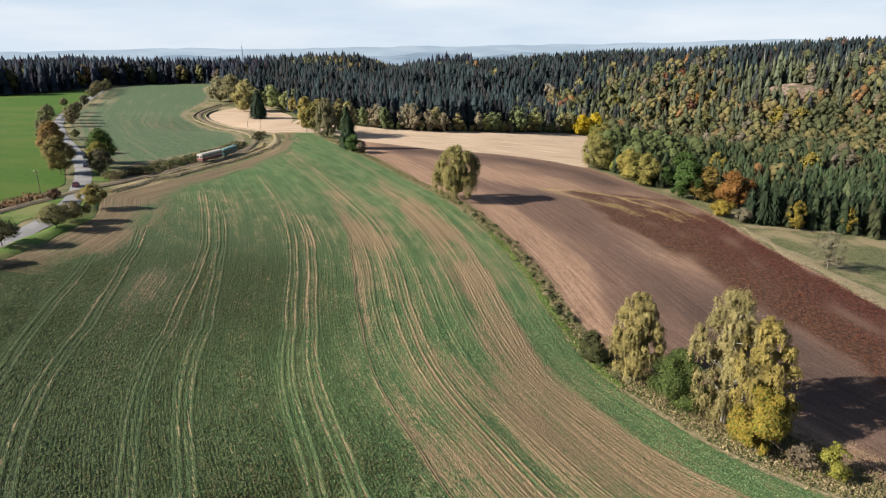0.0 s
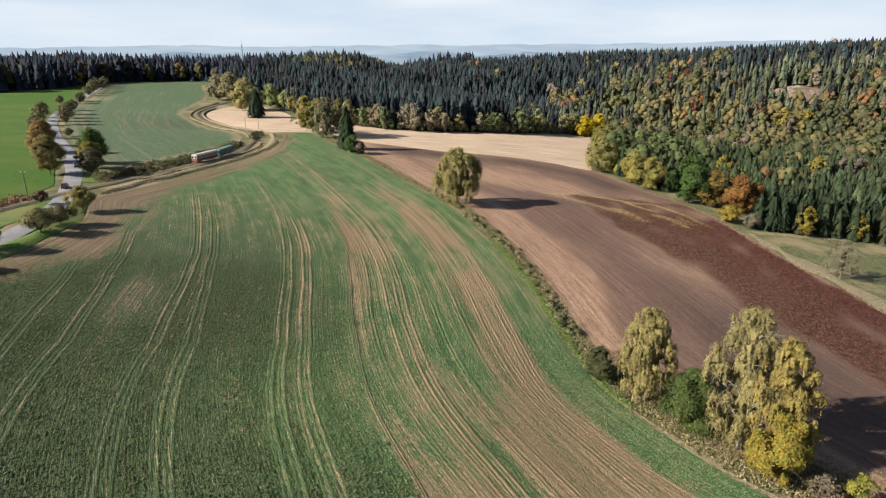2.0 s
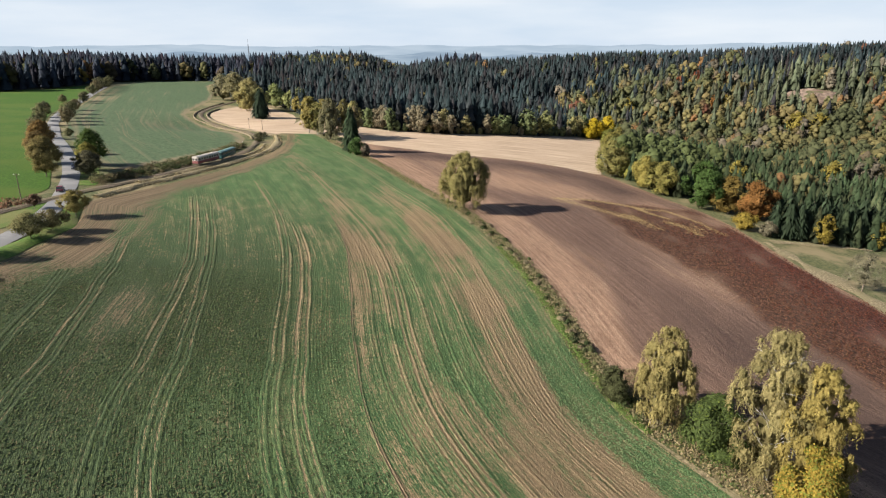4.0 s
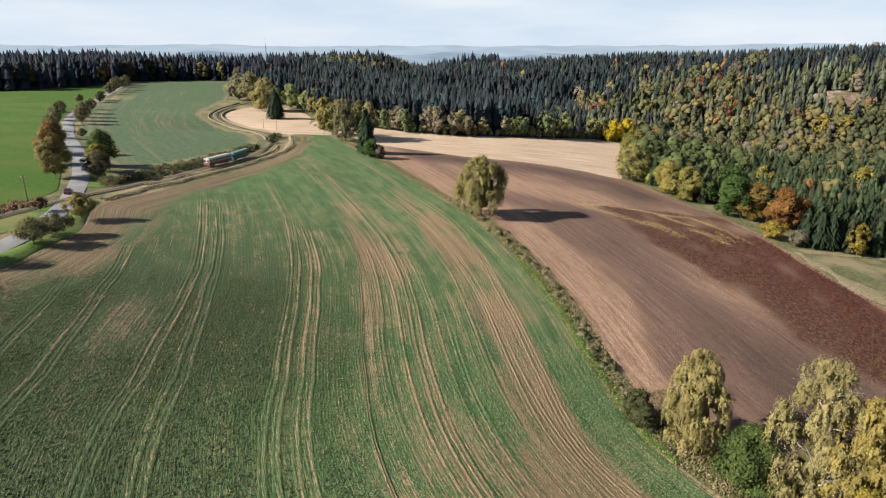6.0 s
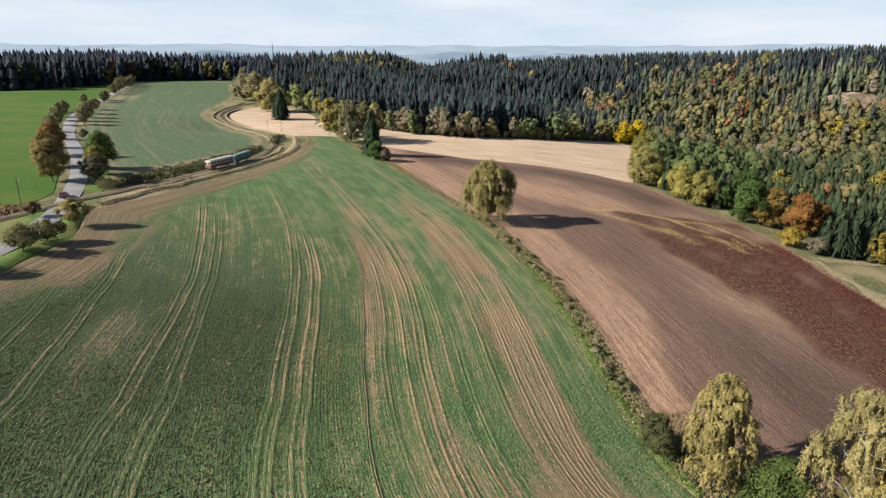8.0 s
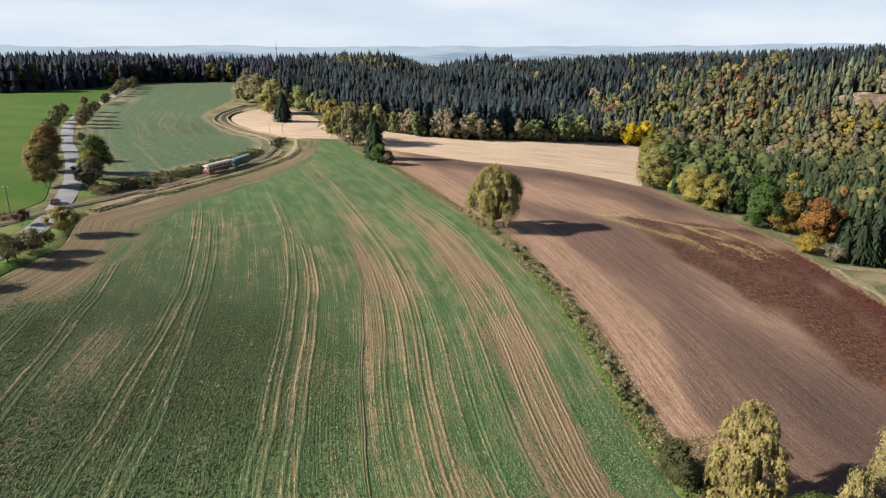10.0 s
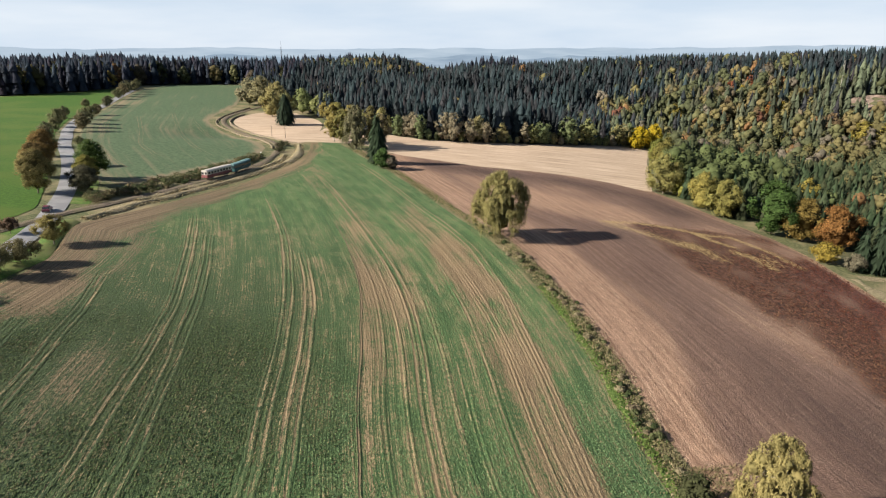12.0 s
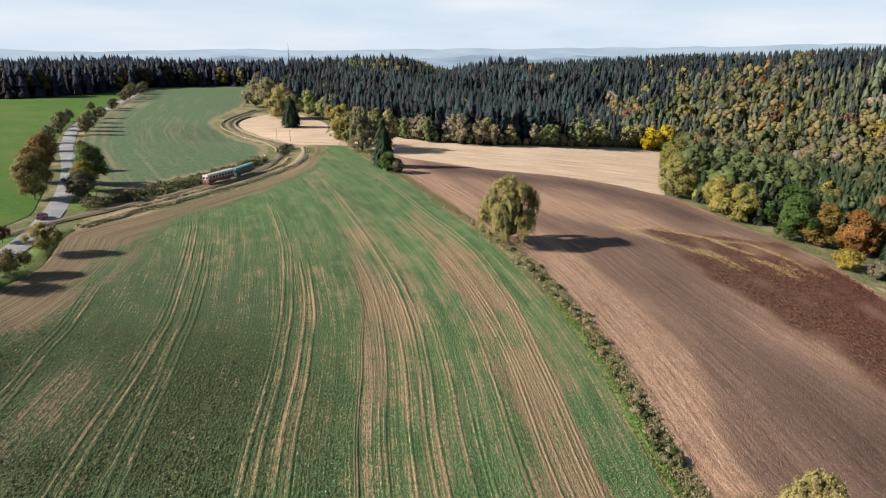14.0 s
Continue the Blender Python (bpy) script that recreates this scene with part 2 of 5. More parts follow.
def tilled_material():
    """Harrowed earth: pale dry crust, dark moist bands, straw streaks and rusty weeds."""
    g = Graph("tilled_earth", 0.95)
    clod = g.noise(g.coords(uv=True, scale=(4.5, 3.0, 1)), 1, 3, 0.7)
    fine = g.noise(g.coords(uv=True, scale=(1.6, 0.7, 1)), 1, 5, 0.7)
    comb = g.noise(g.coords(uv=True, scale=(1.0, 0.05, 1)), 1, 4, 0.65, 0.25)
    scratch = g.noise(g.coords(uv=True, scale=(1.3, 0.09, 1)), 1, 5, 0.8, 0.9)
    broad = g.noise(g.coords(uv=True, scale=(0.05, 0.022, 1)), 1, 3, 0.55, 0.6)
    pale = g.mix(g.step(comb, 0.3, 0.7), (0.175, 0.106, 0.070), (0.315, 0.200, 0.137))
    dark = g.mix(g.step(comb, 0.3, 0.7), (0.085, 0.051, 0.038), (0.158, 0.099, 0.074))
    k = g.math("ADD", g.attr("dark"), g.math("MULTIPLY", g.math("SUBTRACT", broad, 0.5), 1.3))
    ruts = g.noise(g.coords(uv=True, scale=(0.4, 0.005, 1)), 1, 4, 0.75)
    k = g.math("ADD", k, g.math("MULTIPLY", g.math("SUBTRACT", ruts, 0.5), 0.9))
    k = g.math("ADD", k, g.math("MULTIPLY", g.math("SUBTRACT", comb, 0.5), 1.3))
    k = g.math("ADD", k, g.math("MULTIPLY", g.math("SUBTRACT", fine, 0.5), 0.7))
    col = g.mix(g.step(k, 0.15, 0.9), pale, dark)
    col = g.mix(g.step(k, 1.0, 1.6, 0.0, 0.85), col, g.mix(g.step(comb, 0.3, 0.7), (0.045, 0.027, 0.022), (0.080, 0.050, 0.040)))
    chalk = g.math("ADD", scratch, g.math("MULTIPLY", g.math("SUBTRACT", clod, 0.5), 0.35))
    chalk = g.math("MULTIPLY", g.step(chalk, 0.53, 0.70), g.step(k, 0.1, 0.9, 0.6, 0.14))
    col = g.mix(chalk, col, (0.44, 0.32, 0.225))
    weed = g.math("ADD", g.attr("weed"), g.math("MULTIPLY", g.math("SUBTRACT", fine, 0.5), 0.9))
    rust = g.mix(g.step(fine, 0.35, 0.65), (0.026, 0.012, 0.009), (0.128, 0.063, 0.038))
    rust = g.mix(g.attr("red"), rust, g.mix(g.step(fine, 0.35, 0.65), (0.024, 0.009, 0.008), (0.115, 0.043, 0.031)))
    col = g.mix(g.step(weed, 0.4, 0.7), col, rust)
    straw = g.math("ADD", g.attr("straw"), g.math("MULTIPLY", g.math("SUBTRACT", comb, 0.5), 1.5))
    straw = g.math("ADD", straw, g.math("MULTIPLY", g.math("SUBTRACT", fine, 0.5), 1.3))
    col = g.mix(g.step(straw, 0.25, 1.05, 0.0, 0.85), col, g.mix(g.step(fine, 0.3, 0.7), (0.22, 0.15, 0.06), (0.42, 0.31, 0.14)))
    grain = g.mix(g.step(g.math("ADD", g.math("MULTIPLY", fine, 0.5), g.math("MULTIPLY", clod, 0.5)), 0.34, 0.66), (0.62, 0.61, 0.6), (1.33, 1.33, 1.33))
    g.bump(g.math("ADD", g.math("ADD", fine, clod), comb), 1.0, 0.22)
    return g.done(g.mix(1.0, col, grain, "MULTIPLY"))


def stubble_material():
    g = Graph("straw_stubble", 0.95)
    comb = g.noise(g.coords(uv=True, scale=(0.04, 0.5, 1)), 1, 4, 0.65)
    fine = g.noise(g.coords(), 1.2, 4, 0.65)
    broad = g.noise(g.coords(), 0.02, 3)
    col = g.mix(g.step(comb, 0.3, 0.7), (0.25, 0.182, 0.126), (0.462, 0.357, 0.262))
    col = g.mix(g.step(fine, 0.45, 0.75, 0.0, 0.5), col, (0.27, 0.19, 0.12))
    col = g.mix(g.step(broad, 0.4, 0.7, 0.0, 0.4), col, (0.42, 0.31, 0.22))
    k = g.math("ADD", g.attr("dark"), g.math("MULTIPLY", g.math("SUBTRACT", comb, 0.5), 0.5))
    col = g.mix(g.step(k, 0.3, 0.8), col, (0.10, 0.068, 0.048))
    g.bump(fine, 0.5, 0.1)
    return g.done(col)


def thin_crop_material():
    """Sparser, flatter crop of the far field."""
    g = Graph("young_crop", 0.85)
    n = g.noise(g.coords(), 0.8, 4, 0.65)
    streak = g.noise(g.coords(uv=True, scale=(0.35, 0.012, 1)), 1, 4, 0.6)
    broad = g.noise(g.coords(), 0.018, 3, 0.5, 0.5)
    col = g.mix(g.step(n, 0.3, 0.7), (0.039, 0.066, 0.032), (0.081, 0.115, 0.058))
    k = g.math("ADD", g.attr("bare"), g.math("MULTIPLY", g.math("SUBTRACT", streak, 0.5), 1.3))
    k = g.math("ADD", k, g.math("MULTIPLY", g.math("SUBTRACT", broad, 0.5), 0.6))
    col = g.mix(g.step(k, 0.3, 0.9, 0.0, 0.85), col, (0.21, 0.155, 0.098))
    g.bump(n, 0.5, 0.12)
    return g.done(col)


def asphalt_material():
    g = Graph("worn_asphalt", 0.75, 0.35)
    p = g.coords()
    n = g.noise(p, 4, 5, 0.7)
    patch = g.noise(p, 0.15, 3, 0.5)
    col = g.mix(n, (0.135, 0.135, 0.142), (0.205, 0.202, 0.205))
    col = g.mix(g.step(patch, 0.45, 0.6, 0.0, 0.6), col, (0.25, 0.245, 0.245))
    g.bump(n, 0.3, 0.02)
    return g.done(col)


def leaf_material():
    """Leaves: colour from each tree's own tint, with light passing through."""
    g = Graph("leaves", 0.75, 0.08)
    geo = g.n.new("ShaderNodeNewGeometry")
    tint = g.attr("tint", "Vector")
    r = geo.outputs["Random Per Island"]
    col = g.mix(g.step(r, 0.0, 1.0, 0.0, 1.0), (0.82, 0.84, 0.8), (1.16, 1.14, 1.1))
    col = g.mix(1.0, tint, col, "MULTIPLY")
    g.done(col)
    tr = g.n.new("ShaderNodeBsdfTranslucent")
    g.l.new(col, tr.inputs["Color"])
    mx = g.n.new("ShaderNodeMixShader")
    mx.inputs["Fac"].default_value = 0.33
    g.l.new(g.b.outputs["BSDF"], mx.inputs[1])
    g.l.new(tr.outputs["BSDF"], mx.inputs[2])
    g.l.new(mx.outputs["Shader"], g.n["Material Output"].inputs["Surface"])
    return g.m


def flat_paint(name, colour, rough=0.5, spec=0.4, metal=0.0):
    g = Graph(name, rough, spec)
    n = g.noise(g.coords(), 2.5, 4, 0.65)
    g.b.inputs["Metallic"].default_value = metal
    dirt = tuple(c * 0.6 + 0.03 for c in colour)
    return g.done(g.mix(g.step(n, 0.35, 0.8, 0.0, 0.6), colour, dirt))


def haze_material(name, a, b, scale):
    """Distance: hills with the haze of kilometres of air painted in as a glow."""
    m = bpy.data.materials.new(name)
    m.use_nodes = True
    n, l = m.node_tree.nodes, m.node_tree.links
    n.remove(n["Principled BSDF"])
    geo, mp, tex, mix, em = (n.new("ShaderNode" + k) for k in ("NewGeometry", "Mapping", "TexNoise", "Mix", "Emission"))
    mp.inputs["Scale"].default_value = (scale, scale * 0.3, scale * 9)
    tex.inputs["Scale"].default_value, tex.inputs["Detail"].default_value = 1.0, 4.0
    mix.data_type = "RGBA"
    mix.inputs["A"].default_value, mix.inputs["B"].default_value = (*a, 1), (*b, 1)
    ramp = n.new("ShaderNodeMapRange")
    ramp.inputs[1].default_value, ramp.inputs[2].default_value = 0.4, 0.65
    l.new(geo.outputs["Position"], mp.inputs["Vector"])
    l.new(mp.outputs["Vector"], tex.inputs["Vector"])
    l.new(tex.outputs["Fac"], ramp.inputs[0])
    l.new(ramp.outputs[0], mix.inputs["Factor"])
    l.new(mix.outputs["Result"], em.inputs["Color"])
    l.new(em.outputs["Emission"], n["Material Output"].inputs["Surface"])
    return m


CROP, TRACK, TILLED, STUBBLE, THIN = crop_material(), track_material(), tilled_material(), stubble_material(), thin_crop_material()
ASPHALT, LEAF = asphalt_material(), leaf_material()
MEADOW = speckled("rough_grass", (0.042, 0.058, 0.022), (0.135, 0.128, 0.06), 1.1, (0.205, 0.165, 0.095), 0.07, bump=0.6, bump_dist=0.2)
LUSH = speckled("lush_green_sward", (0.024, 0.064, 0.005), (0.050, 0.104, 0.010), 1.3, (0.058, 0.094, 0.012), 0.035, bump=0.4, bump_dist=0.1)
FRESH = speckled("fresh_green_grass", (0.05, 0.095, 0.02), (0.11, 0.155, 0.038), 2.0, (0.13, 0.14, 0.055), 0.2, bump=0.6, bump_dist=0.15)
VERGE = speckled("green_verge_grass", (0.036, 0.078, 0.012), (0.092, 0.15, 0.03), 1.6, (0.135, 0.14, 0.05), 0.12, bump=0.6, bump_dist=0.15)
DRY = speckled("dry_pale_grass", (0.10, 0.082, 0.046), (0.32, 0.258, 0.162), 1.8, (0.18, 0.155, 0.085), 0.14, bump=0.8, bump_dist=0.25)
BALLAST = speckled("brown_track_bed", (0.075, 0.058, 0.042), (0.19, 0.15, 0.108), 3.0, (0.13, 0.11, 0.065), 0.2, bump=0.7, bump_dist=0.1)
RAIL = flat_paint("rusty_rail_steel", (0.17, 0.11, 0.075), 0.45, 0.5, 0.6)
SLEEPER = speckled("weathered_sleeper_wood", (0.07, 0.055, 0.042), (0.15, 0.12, 0.09), 6.0)
BARK = speckled("grey_brown_bark", (0.065, 0.05, 0.038), (0.17, 0.14, 0.11), 4.0, bump=0.8, bump_dist=0.05)
BIRCH_BARK = speckled("white_birch_bark", (0.26, 0.245, 0.22), (0.46, 0.44, 0.41), 2.0, (0.14, 0.12, 0.10), 0.9, bump=0.3, bump_dist=0.03)
SNAG = speckled("grey_dead_wood", (0.20, 0.18, 0.16), (0.38, 0.36, 0.33), 2.0)
FORESTBED = speckled("forest_floor", (0.04, 0.046, 0.022), (0.11, 0.10, 0.05), 0.6, bump=0.5, bump_dist=0.5)

# ---- ground, one sheet to the horizon ----
def spaced(core, lo, hi, step, end, grow=1.16):
    out, d, v = [], step, hi
    while v < end:
        d *= grow
        v += d
        out.append(v)
    low, d, v = [], step, lo
    while v > -end:
        d *= grow
        v -= d
        low.append(v)
    return np.r_[low[::-1], np.arange(lo, hi + step / 2, step), out]


gx, gy = spaced(0, -440, 520, 6, 4900), spaced(0, 0, 900, 6, 4900)
GX, GY = np.meshgrid(gx, gy, indexing="ij")
gv = np.stack([GX.ravel(), GY.ravel(), ground(GX, GY).ravel()], 1)
gf = grid_faces(len(gx), len(gy))[:, ::-1]
cx, cy = gv[gf, 0].mean(1), gv[gf, 1].mean(1)


def back_edge(x):
    """Where the fields end and the woods behind them begin."""
    return np.interp(x, [-520, -420, -330, -303, -298, -260, -223, -190, -172, -120, -95, -60, -30, 0, 25, 54, 102, 130], [430, 440, 478, 518, 600, 632, 640, 585, 515, 470, 432, 394, 380, 388, 401, 420, 461, 498])


def wood_east(x, y):
    """True east of the tilled field's tree line."""
    return x > np.interp(y, [0, 175, 185, 225, 244, 278, 301, 395, 488], [300, 170, 112, 104, 100, 84, 76, 96, 124])


wooded = (cy > back_edge(cx) + 4) | (wood_east(cx - 9, cy) & (cy > 228))
ground_ob = new("ground", mesh_of("ground", gv, gf, [MEADOW, FORESTBED], slots=wooded.astype(int), shade=True))
tagged(ground_ob, "rolling rough grassland reaching to the horizon", "ground", kind="structure")

# ---- far hills ----
def far_ridge(name, dist, base, height, seed, mat, label):
    a = np.linspace(radians(20), radians(160), 260)
    x, y = dist * np.cos(a), dist * np.sin(a)
    rise = base + height * (waves(a * 900, a * 0, 60, seed) * 0.7 + waves(a * 900, a * 0, 17, seed + 1) * 0.3)
    rows = []
    for k, (dd, f) in enumerate(((-500, 0.0), (-250, 0.55), (-80, 0.9), (0, 1.0), (60, 0.8))):
        s = (dist + dd) / dist
        rows.append(np.stack([x * s, y * s, -80 + (rise + 80) * f], 1))
    ob = new(name, mesh_of(name, np.vstack(rows), grid_faces(5, len(a)), [mat], shade=True))
    return tagged(ob, label, "hills", kind="structure")


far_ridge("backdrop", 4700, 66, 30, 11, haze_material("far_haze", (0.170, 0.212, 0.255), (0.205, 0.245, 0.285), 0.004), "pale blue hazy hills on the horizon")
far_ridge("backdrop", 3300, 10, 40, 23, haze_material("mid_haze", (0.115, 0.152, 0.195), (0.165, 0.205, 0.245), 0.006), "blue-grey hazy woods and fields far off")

# ---- main crop field ----
EDGE = curve([(-76, 360), (-67, 345), (-52, 316), (-38, 291), (-27, 269), (-17, 248), (-5, 221), (4, 198), (11, 179), (17, 160), (21, 142), (24.5, 122), (28.5, 106), (35, 93), (43, 80), (56, 71), (80, 63), (130, 56)], 1.5)
WEST = np.array([(-88, 362), (-82, 345), (-77.2, 325), (-74, 300), (-73.5, 282), (-75.2, 262), (-77, 247), (-84, 222), (-90, 202), (-96, 183), (-94, 175), (-89, 164), (-86, 150), (-86, 132), (-88, 118), (-92, 80), (-96, 30), (-98, -60)], float)
en = normals(EDGE)
if en[40, 0] > 0:
    en = -en


def reach(p, d):
    """How far from p along d the west edge lies."""
    best = 120.0
    for a, b in zip(WEST, WEST[1:]):
        m = np.array([[d[0], a[0] - b[0]], [d[1], a[1] - b[1]]])
        if abs(np.linalg.det(m)) < 1e-9:
            continue
        t, k = np.linalg.solve(m, a - p)
        if t > 0 and 0 <= k <= 1:
            best = min(best, t)
    return best


wide = np.array([reach(p, d) for p, d in zip(EDGE, en)])
es = np.arange(len(EDGE)) * 1.5
across = np.linspace(0, 1, 111)
off = wide[:, None] * across[None]
fxy = EDGE[:, None] + en[:, None] * off[..., None]
FX, FY = fxy[..., 0], fxy[..., 1]
SS = np.broadcast_to(es[:, None], off.shape)


def band(v, c, w):
    return np.exp(-(((v - c) / w) ** 2))


west_gap = wide[:, None] - off
FURROW = ((100, 36.5), (178, 37.4), (230, 40.5), (266, 40.5), (298, 43.2), (330, 46), (420, 50))


def follow(table, s):
    return np.interp(s, [p[0] for p in table], [p[1] for p in table])


# left side painted darker: closer growth, and plants showing their shaded sides there
def dense_shade(d, y):
    return smooth(0, 50, d - 16 - 20 * (1 - smooth(88, 118, y))) * (1 - smooth(120, 235, y)) * 0.95


def dampness(d, s):
    return 0.9 * band(d, 80, 9) * band(s, 256, 32)


def bareness(d, s, x, y, gap):
    """How thin the crop stands: streaks along the rows, worn left corners and a turned headland."""
    f = follow(FURROW, s)
    b = 0.18 - 0.11 * smooth(45, 62, d) * (1 - smooth(130, 170, y)) + 0.45 * (1 - smooth(2, 11, gap + 8 * (waves(x, y, 9, 2) - 0.5))) * smooth(115, 150, y)
    near = 1 - smooth(205, 255, y)
    b = b + 0.43 * smooth(8, 9.8, d) * (1 - smooth(17.8, 19.4, d)) * near * (1 - 0.45 * smooth(240, 270, s)) * (0.2 + 1.35 * waves(s, d * 2, 13, 8))
    b = b + 0.41 * smooth(f - 13.5, f - 9.5, d) * (1 - smooth(f - 0.6, f + 0.2, d)) * (1 - 0.6 * smooth(190, 240, y)) * (1 - 0.4 * smooth(240, 272, s)) * (0.1 + 1.45 * waves(d * 2, s, 12, 4))
    b = b + 0.32 * band(d, 22, 15) * (1 - smooth(86, 112, y)) * (0.5 + waves(d * 2, s, 11, 53))
    b = b + 0.46 * (1 - smooth(15, 24, d)) * band(s, 205, 45) * (waves(d * 2, s, 9, 37) - 0.12) + 0.10 * band(d, 22.5, 5.5) * near * (0.3 + 1.3 * waves(d * 2, s * 0.8, 10, 27))
    b = b + 0.06 * band(d, 10.5, 2.0) + 0.14 * band(d, follow(TRACKS[3][0], s), 1.6) * (1 - smooth(152, 165, y))
    b = b + 0.38 * band(d, 80, 5) * band(s, 251, 19) * (0.4 + 1.1 * waves(s, d * 2, 14, 12))
    b = b + 0.16 * band(d, 62, 5) * band(s, 285, 22)
    b = b + 0.10 * smooth(165, 215, y) * (waves(d * 2.5, s * 0.4, 9, 19) - 0.35)
    b = b - 0.12 * smooth(72, 95, d) * (1 - smooth(90, 120, y)) - 0.14 * smooth(260, 280, s) * smooth(43, 50, d)
    b = b - 0.17 * smooth(165, 215, y) * (1 - smooth(2, 9, 9 - gap))
    return b - 0.11 * band(d, 4.5, 3.2) - 0.05 * band(d, 22, 2.5) - 0.12 * smooth(f, f + 3, d) * (1 - smooth(135, 165, y))


# wheel tracks: their course as (way along the edge, distance from it), where they begin, and how worn they are
TRACKS = (
    (((150, 73), (178, 72.9), (230, 73.5), (266, 72.4), (290, 77.2), (340, 83)), 150, 0.52),
    (((150, 69.3), (178, 69.5), (230, 69.3), (266, 67.1), (290, 71.2), (340, 77)), 168, 0.46),
    (((110, 52), (178, 52), (230, 53.5), (266, 53.4), (290, 57), (340, 62)), 118, 0.52),
    (((150, 48.4), (178, 48.6), (230, 49.8), (266, 49.2), (290, 52.4), (340, 57)), 185, 0.64),
    (((90, 30.2), (178, 30.8), (266, 30.7), (340, 33)), 95, 0.7),
    (((10, 7), (183, 7.4), (210, 8.9), (226, 10.2), (262, 10.8), (279, 12.3), (296, 11), (309, 8.7), (360, 7)), 60, 1.15),
    (((190, 88), (202, 87.8), (236, 87.3), (252, 86), (266, 85.2), (279, 87.4), (340, 93)), 196, 0.74),
    (((225, 95), (273, 92.6), (340, 99)), 230, 0.4),
)
dense = dense_shade(off, FY)
bare = bareness(off, SS, FX, FY, west_gap)
field = drape("crop_field", fxy, 0.10, CROP, attrs=(("bare", bare), ("dense", dense), ("damp_shade", dampness(off, SS))), uv=np.stack([off, SS], -1))
tagged(field, "green winter crop in curving drill rows with bare tan streaks", "field", kind="structure")

HEAD = curve([tuple(p) for p in WEST[1:-3]], 1.5)
hn = normals(HEAD)
hn = hn if hn[60, 0] > 0 else -hn
hn = np.stack([np.convolve(np.pad(hn[:, c], 14, "edge"), np.ones(29) / 29, "valid") for c in (0, 1)], 1)
hw = np.interp(HEAD[:, 1], [110, 140, 165, 180, 205, 240, 262, 282, 305, 345], [15, 18, 20, 18, 11, 10.5, 9.5, 7, 5.5, 4])
hk = np.linspace(0, 1, 17)
hxy = HEAD[:, None] + hn[:, None] * (0.3 + hk[None, :, None] * hw[:, None, None] * (0.8 + 0.4 * waves(HEAD[:, 0], HEAD[:, 1], 12, 6))[:, None, None])
hb = 0.82 - 0.74 * hk[None] ** 2.6 + 0.45 * (waves(hxy[..., 0], hxy[..., 1], 8, 9) - 0.5)
hs = np.broadcast_to((np.arange(len(HEAD)) * 1.5)[:, None], hxy.shape[:2])
headland = drape("headland", hxy, 0.14, CROP, attrs=(("bare", hb), ("dense", hk[None] * dense_shade(85 + 0 * hk[None], hxy[..., 1])), ("damp_shade", 0.9 * (1 - 0.6 * smooth(215, 290, hxy[..., 1])))), uv=np.stack([hk[None] * hw[:, None] + 300, hs], -1))
co = np.empty(len(headland.data.vertices) * 3, np.float32)
headland.data.vertices.foreach_get("co", co)
co.reshape(len(HEAD), 17, 3)[:, -1, 2] -= 0.09
headland.data.vertices.foreach_set("co", co)
tagged(headland, "bare tan headland turned along the field edge", "field", kind="structure")


def lane(table, s0, s1, shift, wear, dark=0.0, name="wheel_track"):
    """A rut worn through the crop: a low strip with pushed-up edges, bare in the middle, closing again to its sides."""
    s = np.arange(s0, s1, 1.0)
    d = follow(table, s) + shift + 0.22 * np.sin(s / 17 + table[0][1]) + 0.06 * np.sin(s / 5.3 + 2 * table[0][1] + shift)
    edge = np.stack([np.interp(s, es, EDGE[:, 0]), np.interp(s, es, EDGE[:, 1])], 1)
    out = np.stack([np.interp(s, es, en[:, 0]), np.interp(s, es, en[:, 1])], 1)
    ok = np.interp(s, es, wide) > d + 1.5
    s, d, edge, out = s[ok], d[ok], edge[ok], out[ok]
    if len(s) < 8:
        return None
    k = np.array([-0.6, -0.34, -0.17, 0.0, 0.17, 0.34, 0.6]) * (0.5 if dark else 1.0)
    dd = d[:, None] + k[None]
    xy = edge[:, None] + out[:, None] * dd[..., None]
    sv = np.broadcast_to(s[:, None], dd.shape)
    gap = np.interp(s, es, wide)[:, None] - dd
    worn = 0.78 * wear * np.exp(-((k / 0.21) ** 2))[None] * (1 + 0.35 * smooth(170, 230, xy[..., 1])) * (0.6 + 0.75 * waves(sv, dd * 0, 11, int(table[0][1] * 7 + shift * 3)))
    fade = smooth(0, 12, sv - s0)
    b = bareness(dd, sv, xy[..., 0], xy[..., 1], gap) + worn * fade
    dn = dense_shade(dd, xy[..., 1])
    # dark draws the shade inside a furrow as a line of dark soil
    ob = drape(name, xy, 0.135, CROP, attrs=(("bare", b + dark * np.exp(-((k / 0.16) ** 2))[None]), ("dense", np.clip(dn, 0, 1)), ("damp_shade", np.clip(dampness(dd, sv) + dark * 1.8 * np.exp(-((k / 0.2) ** 2))[None], 0, 1)), ("trod", np.clip(worn * fade * 0.55, 0, 0.5))), uv=np.stack([dd, sv], -1))
    co = np.empty(len(ob.data.vertices) * 3, np.float32)
    ob.data.vertices.foreach_get("co", co)
    co[2::3] += np.tile(np.array([0, 0.09, 0.02, 0, 0.02, 0.09, 0]) * (0.8 if dark else 1.0), len(s))
    ob.data.vertices.foreach_set("co", co)
    ob.parent = field
    return ob


